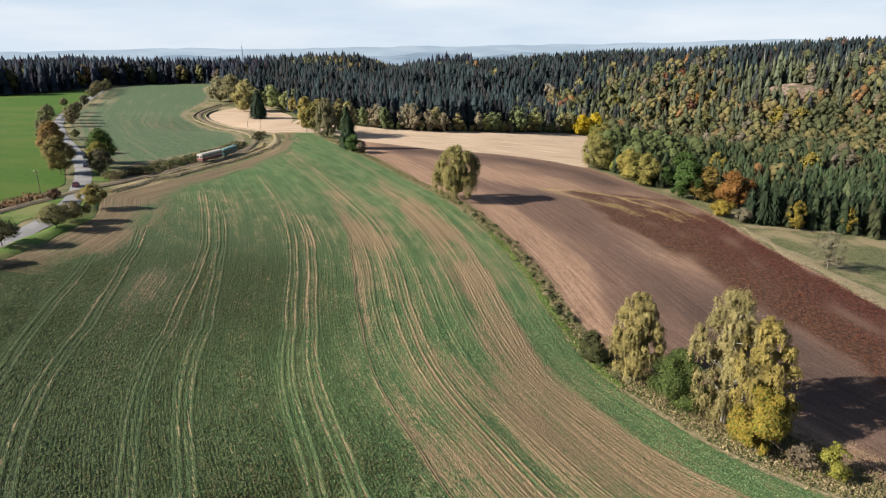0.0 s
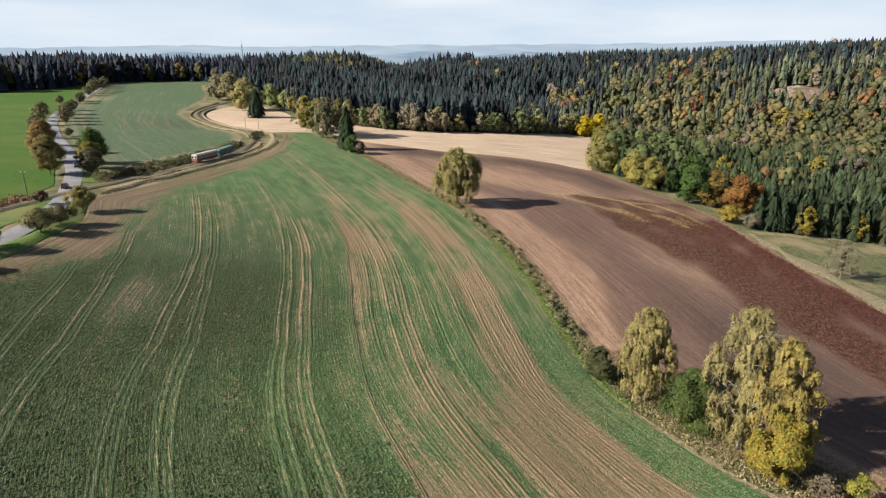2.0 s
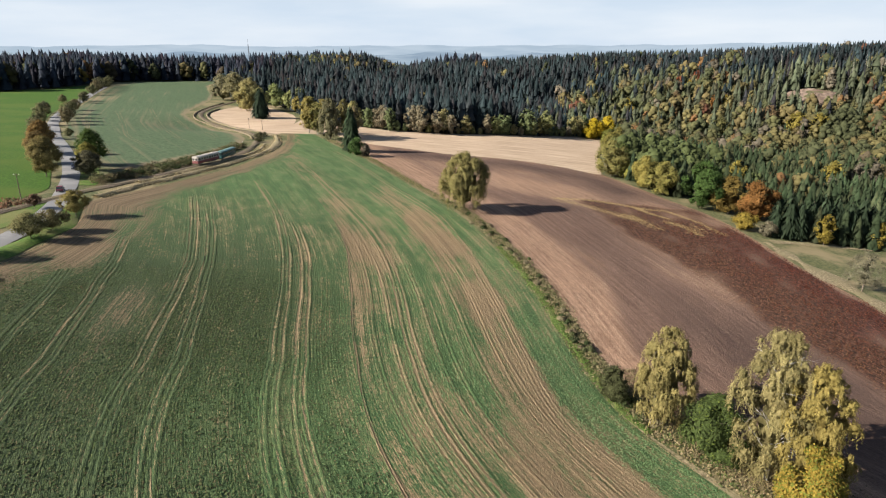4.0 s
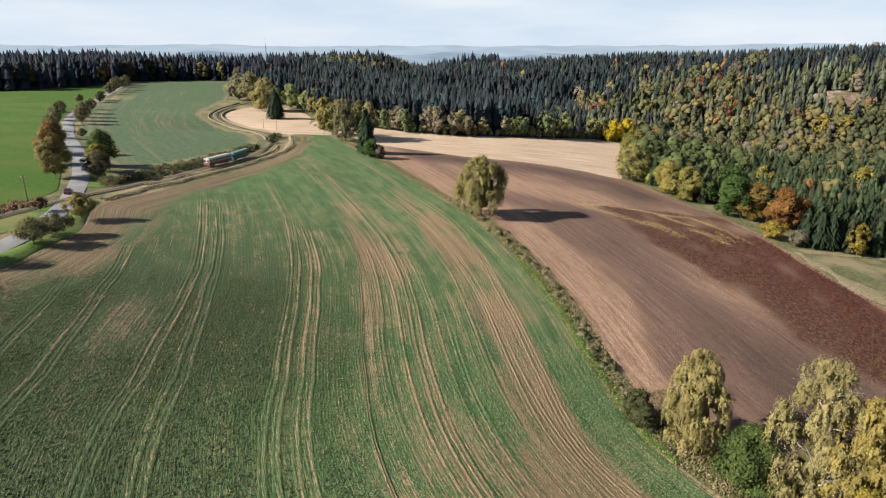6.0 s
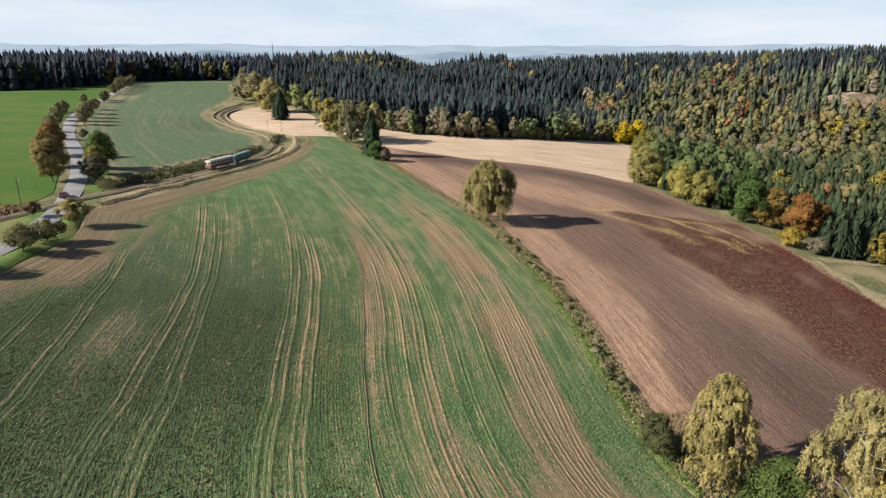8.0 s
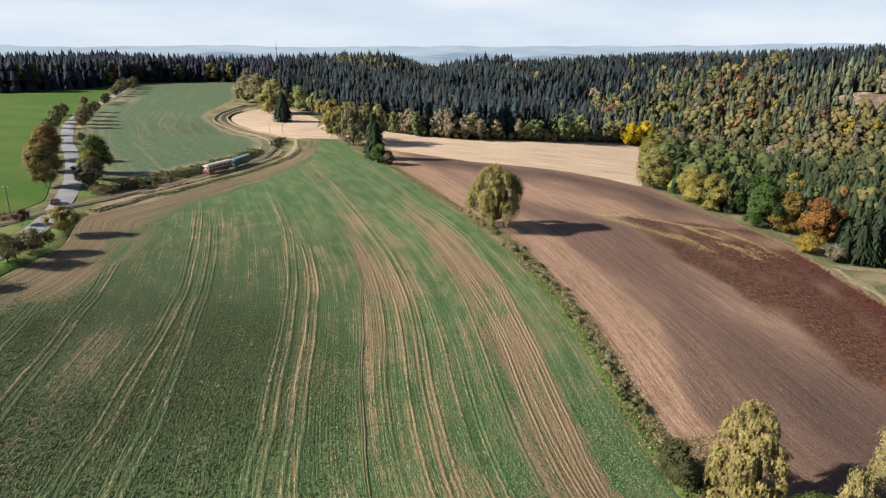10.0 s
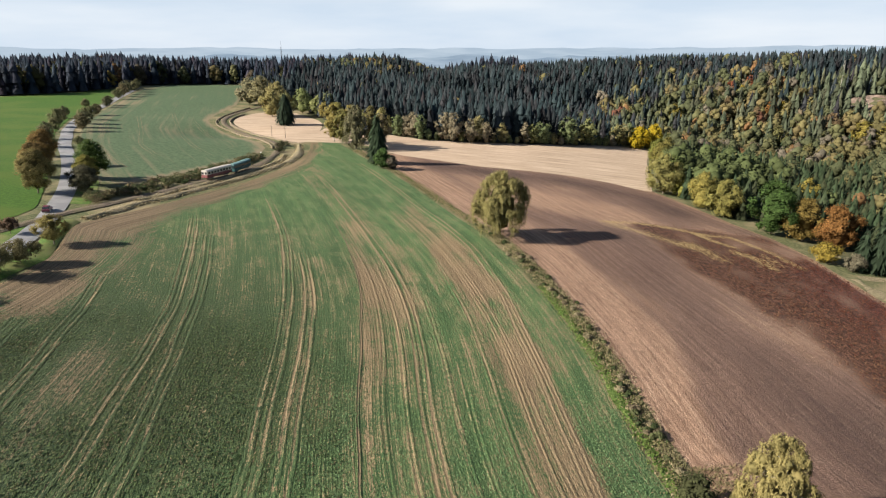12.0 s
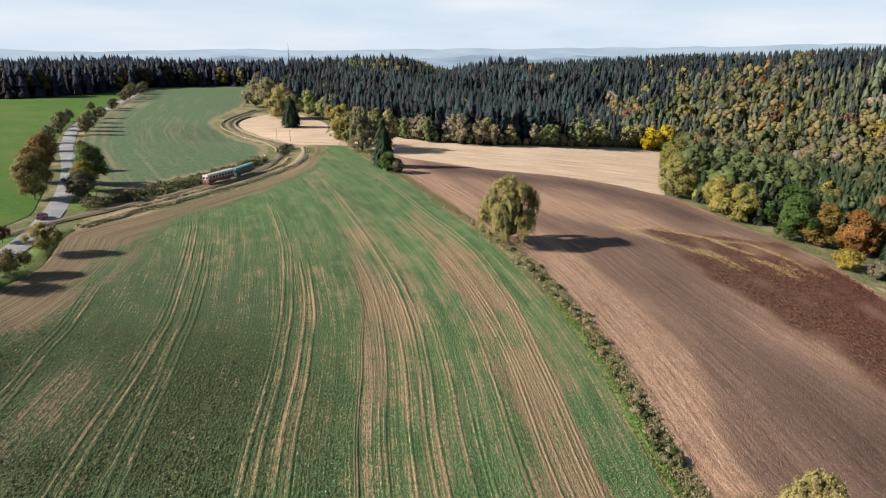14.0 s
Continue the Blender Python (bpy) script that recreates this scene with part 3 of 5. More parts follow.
for table, start, wear in TRACKS:
    for side in (-0.8, 0.8):
        lane(table, start, 400, side, wear)
# the furrow, its shade painted in as dark brown
lane(FURROW, 160, 400, 0.0, 0.0, 0.55, "furrow")
for d, start, to in ((19.2, 185, 275), (15.5, 150, 330), (23.5, 250, 400), (33.6, 200, 400), (26.5, 215, 400), (14.0, 130, 400), (36.5, 180, 400)):
    lane(((0, d), (180, d), (266, d + 0.6), (300, d + 0.3), (420, d)), start, to, 0.0, 0.28)


def near_line(x, y, pts):
    best = np.full(np.shape(x), 1e9)
    for (ax, ay), (bx, by_) in zip(pts, pts[1:]):
        t = np.clip(((x - ax) * (bx - ax) + (y - ay) * (by_ - ay)) / ((bx - ax) ** 2 + (by_ - ay) ** 2), 0, 1)
        best = np.minimum(best, np.hypot(x - ax - t * (bx - ax), y - ay - t * (by_ - ay)))
    return best


# pale straw streaks left across the weedy corner
STREAKS = ((0.8, 2.2, ((40, 239), (51, 243), (60, 242), (68, 240), (72, 232), (77, 228))), (0.65, 4.5, ((44, 234), (54, 226), (59, 222))), (0.85, 3.0, ((76, 222), (81, 217), (81, 211))), (0.75, 2.0, ((72, 238), (80, 239), (88, 227), (91, 214))), (0.75, 4.0, ((64, 222), (68, 213))), (0.6, 1.4, ((84, 224), (86, 214))))

# ---- east field: tilled earth, then stubble ----
ty = np.arange(20, 331, 1.5)
strip = np.interp(ty, [20, 70, 80, 95, 104, 112, 125, 160, 200, 260, 318], [20, 16, 17, 15, 11, 7, 5.5, 5, 5.5, 4.5, 5])
order = np.argsort(EDGE[:, 1])
tl = np.interp(ty, EDGE[order, 1], EDGE[order, 0]) + strip
tr_ = np.interp(ty, [20, 90, 125, 147, 163, 175, 188, 212, 229, 244, 259, 278, 301, 318], [128, 120, 114, 110.5, 108, 105, 102.5, 101, 99.5, 96, 88, 81, 71, 71])
tw = np.linspace(0, 1, 91)
TX = tl[:, None] + (tr_ - tl)[:, None] * tw
TY = np.broadcast_to(ty[:, None], TX.shape)
TD = TX - tl[:, None]
TR = tr_[:, None] - TX
dark = 0.55 + 0.45 * band(TD, 33, 16) * (1 - smooth(225, 262, TY)) - 0.75 * (1 - smooth(2, 11, TD - 8 * smooth(120, 165, TY))) - 0.15 * band(TR, 46, 8)
dark += 0.6 * (1 - smooth(110, 165, TY)) * smooth(5, 13, TD)
dark += 1.0 * band(near_line(TX, TY, ((-14, 308), (8, 304), (30, 302), (48, 296), (62, 283), (70, 266))), 0, 10) - 0.75 * band(near_line(TX, TY, ((12, 270), (28, 258), (44, 250))), 0, 11)
red_w = np.interp(TY, [20, 100, 120, 150, 181, 212, 235, 248], [42, 40, 38, 43, 43, 52, 54, 46])
weed = smooth(-6, 9, red_w - TR + 3 * (waves(TX, TY, 7, 31) - 0.5)) * smooth(0.5, 3, TR) * (1 - smooth(241, 249, TY)) * (0.58 + 0.4 * waves(TX, TY * 0.6, 5, 35))
straw = sum(a * band(near_line(TX, TY, pts), 0, w) for a, w, pts in STREAKS)
straw += 0.45 * (1 - smooth(0, 4, TR))
weed = np.clip(weed * (1 - 0.15 * smooth(205, 235, TY)), 0, 1)
red = np.clip(1 - TR / 24 + 0.7 * (waves(TX, TY, 9, 44) - 0.5), 0, 1) * (1 - smooth(200, 235, TY))
tilled = drape("tilled_field", np.stack([TX, TY], -1), 0.10, TILLED, attrs=(("dark", dark), ("weed", weed), ("red", red), ("straw", straw)), uv=np.stack([TD, TY], -1))
tagged(tilled, "brown harrowed earth with dark moist bands and rusty weeds", "field", kind="structure")

sx = np.linspace(0, 1, 81)
sw = np.linspace(0, 1, 60)
SX = np.empty((81, 60))
SY = np.empty((81, 60))
for i, f in enumerate(sx):
    x = -88 + f * 205
    front = np.interp(x, [-88, -60, -45, -35, -18, 0, 24, 40, 55, 68, 71, 92, 117], [345, 352, 335, 327, 322, 316, 317, 315, 309, 299, 300, 395, 470])
    SX[i], SY[i] = x, front + (back_edge(x) + 3 - front) * sw
sd = 0.0 * SX
stub = drape("stubble_field", np.stack([SX, SY], -1), 0.15, STUBBLE, attrs=(("dark", sd),), uv=np.stack([SX, SY], -1))
tagged(stub, "pale straw-coloured stubble on the crest of the field", "field", kind="structure")

# ---- west fields ----
by = np.arange(228, 645, 3.0)
bl = np.interp(by, [228, 265, 294, 364, 427, 569, 600], [-118.5, -145, -166, -207, -232, -283, -290])
br = np.interp(by, [228, 245, 270, 290, 303, 320, 333, 352, 368, 386, 402, 427, 488, 542, 600], [-109, -104.5, -97.5, -94, -92.5, -96, -103, -116, -128, -147, -157, -163, -172, -188, -212])
BX = bl[:, None] + (br - bl)[:, None] * np.linspace(0, 1, 50)
BY = np.minimum(np.broadcast_to(by[:, None], BX.shape), back_edge(BX) + 3)
bb = 0.30 + 0.26 * (1 - smooth(2, 22, BX - bl[:, None])) + 0.5 * (1 - smooth(0, 7, br[:, None] - BX))
ob = drape("far_crop_field", np.stack([BX, BY], -1), 0.10, THIN, attrs=(("bare", bb),), uv=np.stack([BX - bl[:, None], BY], -1))
tagged(ob, "thin green crop between the road and the railway", "field", kind="structure")
for pts in (((-198, 403), (-166, 345), (-146, 307), (-125, 280)), ((-190, 429), (-158, 368), (-128, 316), (-108, 290)), ((-165, 400), (-146, 371), (-118, 334), (-108, 316)), ((-214, 402), (-175, 327), (-159, 295), (-136, 267), (-124, 254))):
    for side in (-0.8, 0.8):
        far_lane = curve(pts, 3)
        far_lane = ribbon("wheel_track", far_lane + normals(far_lane) * side, 0.32, 0.13, TRACK, wobble=0.6)
        far_lane.parent = ob
cy_ = np.arange(-40, 560, 4.0)
cr = np.interp(cy_, [-40, 100, 160, 182, 193, 221, 266, 325, 378, 455, 511, 560], [-126, -121, -118, -112, -113.5, -129.5, -159, -196, -223, -252, -271, -290])
CX = cr[:, None] + (-470 - cr)[:, None] * np.linspace(0, 1, 50)
CY = np.minimum(np.broadcast_to(cy_[:, None], CX.shape), back_edge(CX) - 2)
ob = drape("bright_green_field", np.stack([CX, CY], -1), 0.10, LUSH)
tagged(ob, "bright lush green sward beyond the road", "field", kind="structure")

# ---- road and railway ----
ROAD = curve([(-96, 40), (-94, 100), (-94, 133), (-95, 150), (-98, 164), (-102, 177), (-107, 189), (-114, 204), (-122, 219), (-136, 242), (-152, 266), (-169, 290), (-183, 313), (-198, 338), (-220, 383), (-241, 437), (-276, 536), (-292, 580)], 2)
tagged(ribbon("road", ROAD, 5.0, 0.16, ASPHALT, crown=0.06, sections=5), "narrow grey asphalt country road", "road", kind="structure")
RAILWAY = curve([(-118, 20), (-113, 110), (-109.2, 157), (-107, 172), (-105.5, 183), (-103.8, 191.5), (-101.8, 198.5), (-99.3, 206.5), (-96.7, 216), (-93.9, 226), (-90.8, 239), (-86.6, 254), (-84.8, 270), (-84.8, 288), (-87.3, 307), (-92, 325), (-98.5, 338), (-106, 350), (-124, 374), (-135.5, 384), (-145.2, 397), (-151.5, 414), (-154.5, 438), (-154.5, 462), (-153, 490)], 1.0)
bed = tagged(ribbon("track_bed", RAILWAY, 2.9, 0.22, BALLAST, crown=0.25, wobble=0.2, sections=5), "brown gravel bed of a single narrow railway track", "railway", kind="structure")

# ---- trees ----
def leaf_quads(c, size, rng, droop=0.0, face=None, loose=0.8, long=0.6, wide=0.38):
    """Bent leaf clumps at the points c: two triangles folded along the middle; face: the way their faces turn, more or less."""
    n = len(c)
    k = rng.normal(size=(n, 3))
    k /= np.linalg.norm(k, axis=1)[:, None]
    if face is not None:
        k = face / (np.linalg.norm(face, axis=1)[:, None] + 1e-6) + loose * k
        k /= np.linalg.norm(k, axis=1)[:, None]
    a = rng.normal(size=(n, 3))
    a[:, 2] -= droop * 2
    a -= k * (a * k).sum(1)[:, None]
    a /= np.linalg.norm(a, axis=1)[:, None]
    b = np.cross(k, a)
    s = size * rng.uniform(0.6, 1.35, (n, 1))
    v = np.stack([c - a * s * long, c + b * s * wide - k * s * 0.1, c + a * s * long, c - b * s * wide - k * s * 0.1], 1)
    f = np.arange(n)[:, None] * 4
    return v.reshape(-1, 3), np.concatenate([f + [0, 1, 2], f + [0, 2, 3]])


def tube(points, radii, n=6):
    """A tapered bent tube."""
    p, r = np.array(points, float), np.array(radii, float)
    d = np.gradient(p, axis=0)
    d /= np.linalg.norm(d, axis=1)[:, None]
    e = np.cross(d, [0.31, 0.87, 0.2])
    e /= np.linalg.norm(e, axis=1)[:, None]
    g = np.cross(d, e)
    a = np.linspace(0, 2 * math.pi, n, endpoint=False)
    v = p[:, None] + r[:, None, None] * (e[:, None] * np.cos(a)[None, :, None] + g[:, None] * np.sin(a)[None, :, None])
    i = np.arange(len(p) - 1)[:, None] * n
    j = np.arange(n)[None]
    q = np.stack([i + j, i + (j + 1) % n, i + n + (j + 1) % n, i + n + j], -1).reshape(-1, 4)
    return v.reshape(-1, 3), q


def joined(pieces):
    vs, fs, k = [], [], 0
    for v, f in pieces:
        vs.append(v)
        fs.append(f + k)
        k += len(v)
    return np.vstack(vs), np.vstack(fs)


_ball = bmesh.new()
bmesh.ops.create_icosphere(_ball, subdivisions=1, radius=1.0)
_ball.verts.ensure_lookup_table()
BALL_V = np.array([v.co[:] for v in _ball.verts])
BALL_F = np.array([[v.index for v in f.verts] for f in _ball.faces])
_ball.free()


def leaf_mass(c, r, rng, squash=0.85):
    """The dense inside of a crown: ragged lumps of foliage round the points c."""
    n = len(c)
    v = BALL_V[None] * rng.uniform(0.6, 1.3, (n, len(BALL_V), 1)) * (np.asarray(r) * np.ones(n))[:, None, None] * [1, 1, squash]
    a = rng.uniform(0, 6.3, n)
    ca, sa = np.cos(a)[:, None], np.sin(a)[:, None]
    v = np.stack([v[..., 0] * ca - v[..., 1] * sa, v[..., 0] * sa + v[..., 1] * ca, v[..., 2]], -1) + c[:, None]
    f = BALL_F[None] + (np.arange(n) * len(BALL_V))[:, None, None]
    return v.reshape(-1, 3), f.reshape(-1, 3)


def limbs_of(h, w, rng, stems=1, low=0.25, lift=0.5, count=11):
    """Trunk and limbs: tubes, and the limb ends."""
    pieces, tips = [], []
    for st in range(stems):
        lean = rng.uniform(-0.06, 0.06, 2) * h if stems > 1 else rng.uniform(-0.02, 0.02, 2) * h
        base = np.r_[rng.uniform(-0.4, 0.4, 2) * (stems > 1) * 1.6, -0.25]
        t = np.linspace(0, 1, 8)
        line = base + np.stack([lean[0] * t + 0.012 * h * np.sin(t * 5 + st), lean[1] * t, (h * 0.93 + 0.25) * t], 1)
        pieces.append(tube(line, (0.009 if stems > 1 else 0.015) * h * (1 - t) ** 0.8 + 0.02, 8))
        for k in range(count):
            f = low + (0.93 - low) * (k + rng.uniform(0, 0.8)) / count
            a = k * 2.4 + rng.uniform(-0.4, 0.4)
            start = np.array([np.interp(f, t, line[:, i]) for i in range(3)])
            reach_ = w / 2 * rng.uniform(0.65, 1.0) * math.sin(math.pi * min(0.97, 0.25 + 0.72 * f)) ** 0.6
            end = start + [math.cos(a) * reach_, math.sin(a) * reach_, reach_ * lift * rng.uniform(0.5, 1.3)]
            mid = (start + end) / 2 + [0, 0, reach_ * 0.12]
            q = np.linspace(0, 1, 5)[:, None]
            bent = start * (1 - q) ** 2 + 2 * mid * q * (1 - q) + end * q * q
            r = 0.0055 * h * (1 - 0.6 * f)
            pieces.append(tube(bent, np.linspace(r, 0.012, 5), 5))
            tips += [bent[2], bent[3], end]
            for m in range(2):
                tw = bent[2 + m] + rng.normal(size=3) * [0.16, 0.16, 0.1] * w
                pieces.append(tube([bent[2 + m], (bent[2 + m] + tw) / 2 + [0, 0, 0.2], tw], [r * 0.5, r * 0.35, 0.008], 4))
                tips.append(tw)
    return pieces, np.array(tips)


def tinted(n, col, rng, spread=0.18, col2=None, share=0.0):
    """Colours for n leaves round a tree's own colour."""
    t = np.array(col)[None] * (1 + rng.normal(size=(n, 1)) * spread)
    if col2 is not None:
        t = np.where((rng.uniform(size=(n, 1)) < share), np.array(col2)[None], t)
    return np.clip(t, 0.004, 0.9)


CROWNS = {
    "round": ((0, 0.5), (0.12, 0.78), (0.3, 0.98), (0.5, 1.0), (0.7, 0.88), (0.88, 0.6), (1, 0.3)),
    "tall": ((0, 0.7), (0.1, 0.92), (0.3, 1.0), (0.6, 0.94), (0.78, 0.76), (0.9, 0.56), (1, 0.3)),
    "dome": ((0, 0.85), (0.15, 0.98), (0.4, 1.0), (0.65, 0.9), (0.82, 0.7), (0.93, 0.48), (1, 0.25)),
}


def broadleaf(name, x, y, h, w, col, n=2600, leaf=0.45, seed=1, low=0.2, weep=0.0, bark=None, col2=None, share=0.0, stems=1, label="", group="", lump=1.0, branchy=True, shape="round", thin=1.0):
    """A leafy tree: trunk, limbs and a crown of leaf-covered boughs, uneven in size, with gaps between them; weep lets the leaves hang in strands."""
    rng = np.random.RandomState(seed)
    tree = tagged(new(name), label, "bush" if "bush" in name or "shrub" in name else "tree", group)
    tree.location = (x, y, gz(x, y))
    pieces, _ = limbs_of(h * 0.95, w * 0.84, rng, stems, max(low, 0.12), 1.0 if weep else 0.55, 11 if branchy else 6)
    child("trunk", mesh_of("trunk", *joined(pieces), [bark or BARK], shade=True), tree, "white birch trunk and limbs" if bark is BIRCH_BARK else "")
    nl = max(9, int((70 if weep else 48) * lump))
    u = (np.arange(nl) + rng.uniform(0, 1, nl)) / nl
    u = np.clip(u, 0, 1) ** 0.92
    a = np.arange(nl) * 2.4 + rng.normal(size=nl) * 0.9
    rim = np.interp(u, [p[0] for p in CROWNS[shape]], [p[1] for p in CROWNS[shape]]) * w / 2
    rim = rim * (1 + (0.07 if weep else 0.13) * np.sin(2 * a + 3 * u + rng.uniform(0, 6)) + (0.08 if weep else 0.12) * np.sin(3 * a + 7 * u + rng.uniform(0, 6)))
    tall = 1.0 if weep else 0.9
    rl = w * (rng.uniform(0.06, 0.155, nl) * 0.85 if weep else rng.uniform(0.09, 0.20, nl)) * (0.7 + 0.6 * rim / w)
    inside = rng.uniform(size=nl) < 0.22
    out = np.maximum(0, rim - rl * rng.uniform(0.75, 1.1, nl)) * np.where(inside, rng.uniform(0.1, 0.7, nl), 1.0)
    z = low * h + rl * tall * 0.7 + u * ((1 - low) * h - 1.65 * rl * tall)
    ce = np.stack([np.cos(a) * out, np.sin(a) * out, z], 1)
    pick = rng.choice(nl, n, p=rl**2 / (rl**2).sum())
    core = (ce - [0, 0, h * (low + 0.45 * (1 - low))]) / (w * 0.5)
    if weep:
        # each bough is a low dome from which strands of uneven length hang down
        k = 22
        strand = rng.randint(0, k, n)
        own_r, own_a, own_l = rng.uniform(0.1, 1.0, (nl, k)) ** 0.6, rng.uniform(0, 2 * math.pi, (nl, k)), rng.uniform(0.25, 1.0, (nl, k)) ** 1.5
        fall = rng.uniform(0, 1, n)
        rr, th = own_r[pick, strand], own_a[pick, strand]
        side_way = np.stack([np.cos(th), np.sin(th), 0 * th], 1)
        top = np.sqrt(np.maximum(0, 1 - rr**2)) * 0.8
        long = own_l[pick, strand] * (1.6 * rl[pick] + weep * h)
        pts = ce[pick] + side_way * (rl[pick] * rr * (1 + 0.12 * fall))[:, None] + rng.normal(size=(n, 3)) * [0.05, 0.05, 0.1] * w * 0.16
        pts[:, 2] += rl[pick] * top - fall * long
        d = side_way * (0.35 + rr)[:, None] + np.stack([0 * fall, 0 * fall, 0.9 * (1 - fall) * (1.1 - rr)], 1)
    else:
        d = rng.normal(size=(n, 3))
        d /= np.linalg.norm(d, axis=1)[:, None]
        back = (d * core[pick]).sum(1) < -0.2
        d[back, :2] *= -1
        d[back, 2] = np.abs(d[back, 2])
        pts = ce[pick] + d * rl[pick][:, None] * rng.uniform(0.3, 1.0, (n, 1)) ** 0.5 * rng.uniform(0.9, 1.35, (n, 1)) * [1, 1, tall]
    pts[:, 2] = np.clip(pts[:, 2], 0.03 * h, h * 1.02)
    way = d + (0.6 if weep else 0.8) * core[pick] + [0, 0, 0.3]
    v, f = leaf_quads(pts, leaf, rng, 1.3 if weep else 0.2, way, 0.55 if weep else 0.45, 0.95 if weep else 0.6, 0.3 if weep else 0.38)
    own = rng.uniform(0.8, 1.2, nl)
    tint = np.repeat(tinted(n, col, rng, 0.10, col2, share) * own[pick][:, None], 4, 0)
    if h > 3.5:
        axis = np.linspace(low + 0.14, 0.66, 5)
        ac = np.stack([0 * axis, 0 * axis, axis * h], 1)
        ar = 0.3 * w * np.interp(axis, [p[0] for p in CROWNS[shape]], [p[1] for p in CROWNS[shape]])
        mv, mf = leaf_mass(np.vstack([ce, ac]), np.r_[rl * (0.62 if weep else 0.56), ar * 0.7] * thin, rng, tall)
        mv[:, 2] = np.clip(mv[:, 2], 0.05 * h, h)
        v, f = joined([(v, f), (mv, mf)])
        # inner lumps tinted darker than the outer leaves: crown shade put into colour
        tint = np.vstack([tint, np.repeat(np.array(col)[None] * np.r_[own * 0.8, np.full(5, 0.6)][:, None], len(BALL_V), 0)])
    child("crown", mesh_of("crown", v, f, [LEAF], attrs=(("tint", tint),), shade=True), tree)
    return tree


def far_spruce(w, rng, n, fine=1.0, taper=0.85):
    """A spruce one metre high: single pointed drooping boughs all round the stem, wide below and slim above."""
    f = 1 - np.sqrt(1 - (np.arange(n) + rng.uniform(0, 1, n)) / (n + 1.5))
    a = np.arange(n) * 2.4 + rng.uniform(-0.6, 0.6, n)
    r = w / 2 * (1 - f) ** taper * rng.uniform(0.5, 1.22, n) * (1 - 0.3 * (f < 0.06)) + 0.004
    c, s = np.cos(a), np.sin(a)
    half = (0.004 + 0.42 * r) * fine
    up = (0.03 + 0.5 * r) * (0.4 + 0.6 * fine)
    inner_ = 0.12 + 0.45 * (1 - fine)
    v = np.stack([np.stack([c * r * inner_ - s * half, s * r * inner_ + c * half, f + up], 1), np.stack([c * r, s * r, f - 0.3 * r], 1), np.stack([c * r * inner_ + s * half, s * r * inner_ - c * half, f + up], 1)], 1)
    v[:, :, 2] = np.minimum(v[:, :, 2], 1.0) * 0.96 + 0.04
    return v.reshape(-1, 3), np.arange(3 * n).reshape(-1, 3)


def stand_spruce(w, rng, n=64, taper=0.8):
    """A spruce or pine of the forest, one metre high: a ragged inner cone, tinted paler to lift its shade, and drooping
    boughs of uneven length round it.
    """
    sides, vs, fs, k = 5, [], [], 0
    for i in range(3):
        f = 0.10 + 0.28 * i
        rr = w / 2 * 0.8 * (1 - f) ** taper * rng.uniform(0.75, 1.1, sides)
        b = np.arange(sides) * 2 * math.pi / sides + rng.uniform(0, 6)
        ring = np.stack([np.cos(b) * rr, np.sin(b) * rr, f - 0.3 * rr], 1)
        vs.append(np.vstack([[[0, 0, min(0.97, f + 0.42)]], ring]))
        fs.append(np.array([(k, k + 1 + j, k + 1 + (j + 1) % sides) for j in range(sides)]))
        k += sides + 1
    bv, bf = far_spruce(w * 1.08, rng, n, 0.74, taper)
    # inner cone tinted above the boughs, to lighten the shaded gaps
    tone = np.r_[np.full(k, 1.3), np.repeat(rng.uniform(0.7, 1.15, n), 3)]
    v, f = joined([(np.vstack(vs), np.vstack(fs)), (bv, bf)])
    return v, f, tone


def conifer(name, x, y, h, w, col, seed, label="", tiers=16, spikes=11, group=""):
    rng = np.random.RandomState(seed)
    tree = tagged(new(name), label, "tree", group)
    tree.location = (x, y, gz(x, y))
    child("trunk", mesh_of("trunk", *tube([(0, 0, -0.3), (0, 0, h * 0.5), (0, 0, h * 0.97)], [0.018 * h, 0.011 * h, 0.02]), [BARK], shade=True), tree)
    v, f = far_spruce(w / h * 1.25, rng, tiers * spikes * 4, 0.5, 0.5)
    core, cf = far_spruce(w / h * 0.85, rng, 70, 1.0, 0.5)
    v, f = joined([(v, f), (core, cf)])
    child("crown", mesh_of("crown", v * h, f, [LEAF], attrs=(("tint", np.repeat(tinted(len(v) // 3, col, rng), 3, 0)),)), tree)
    return tree


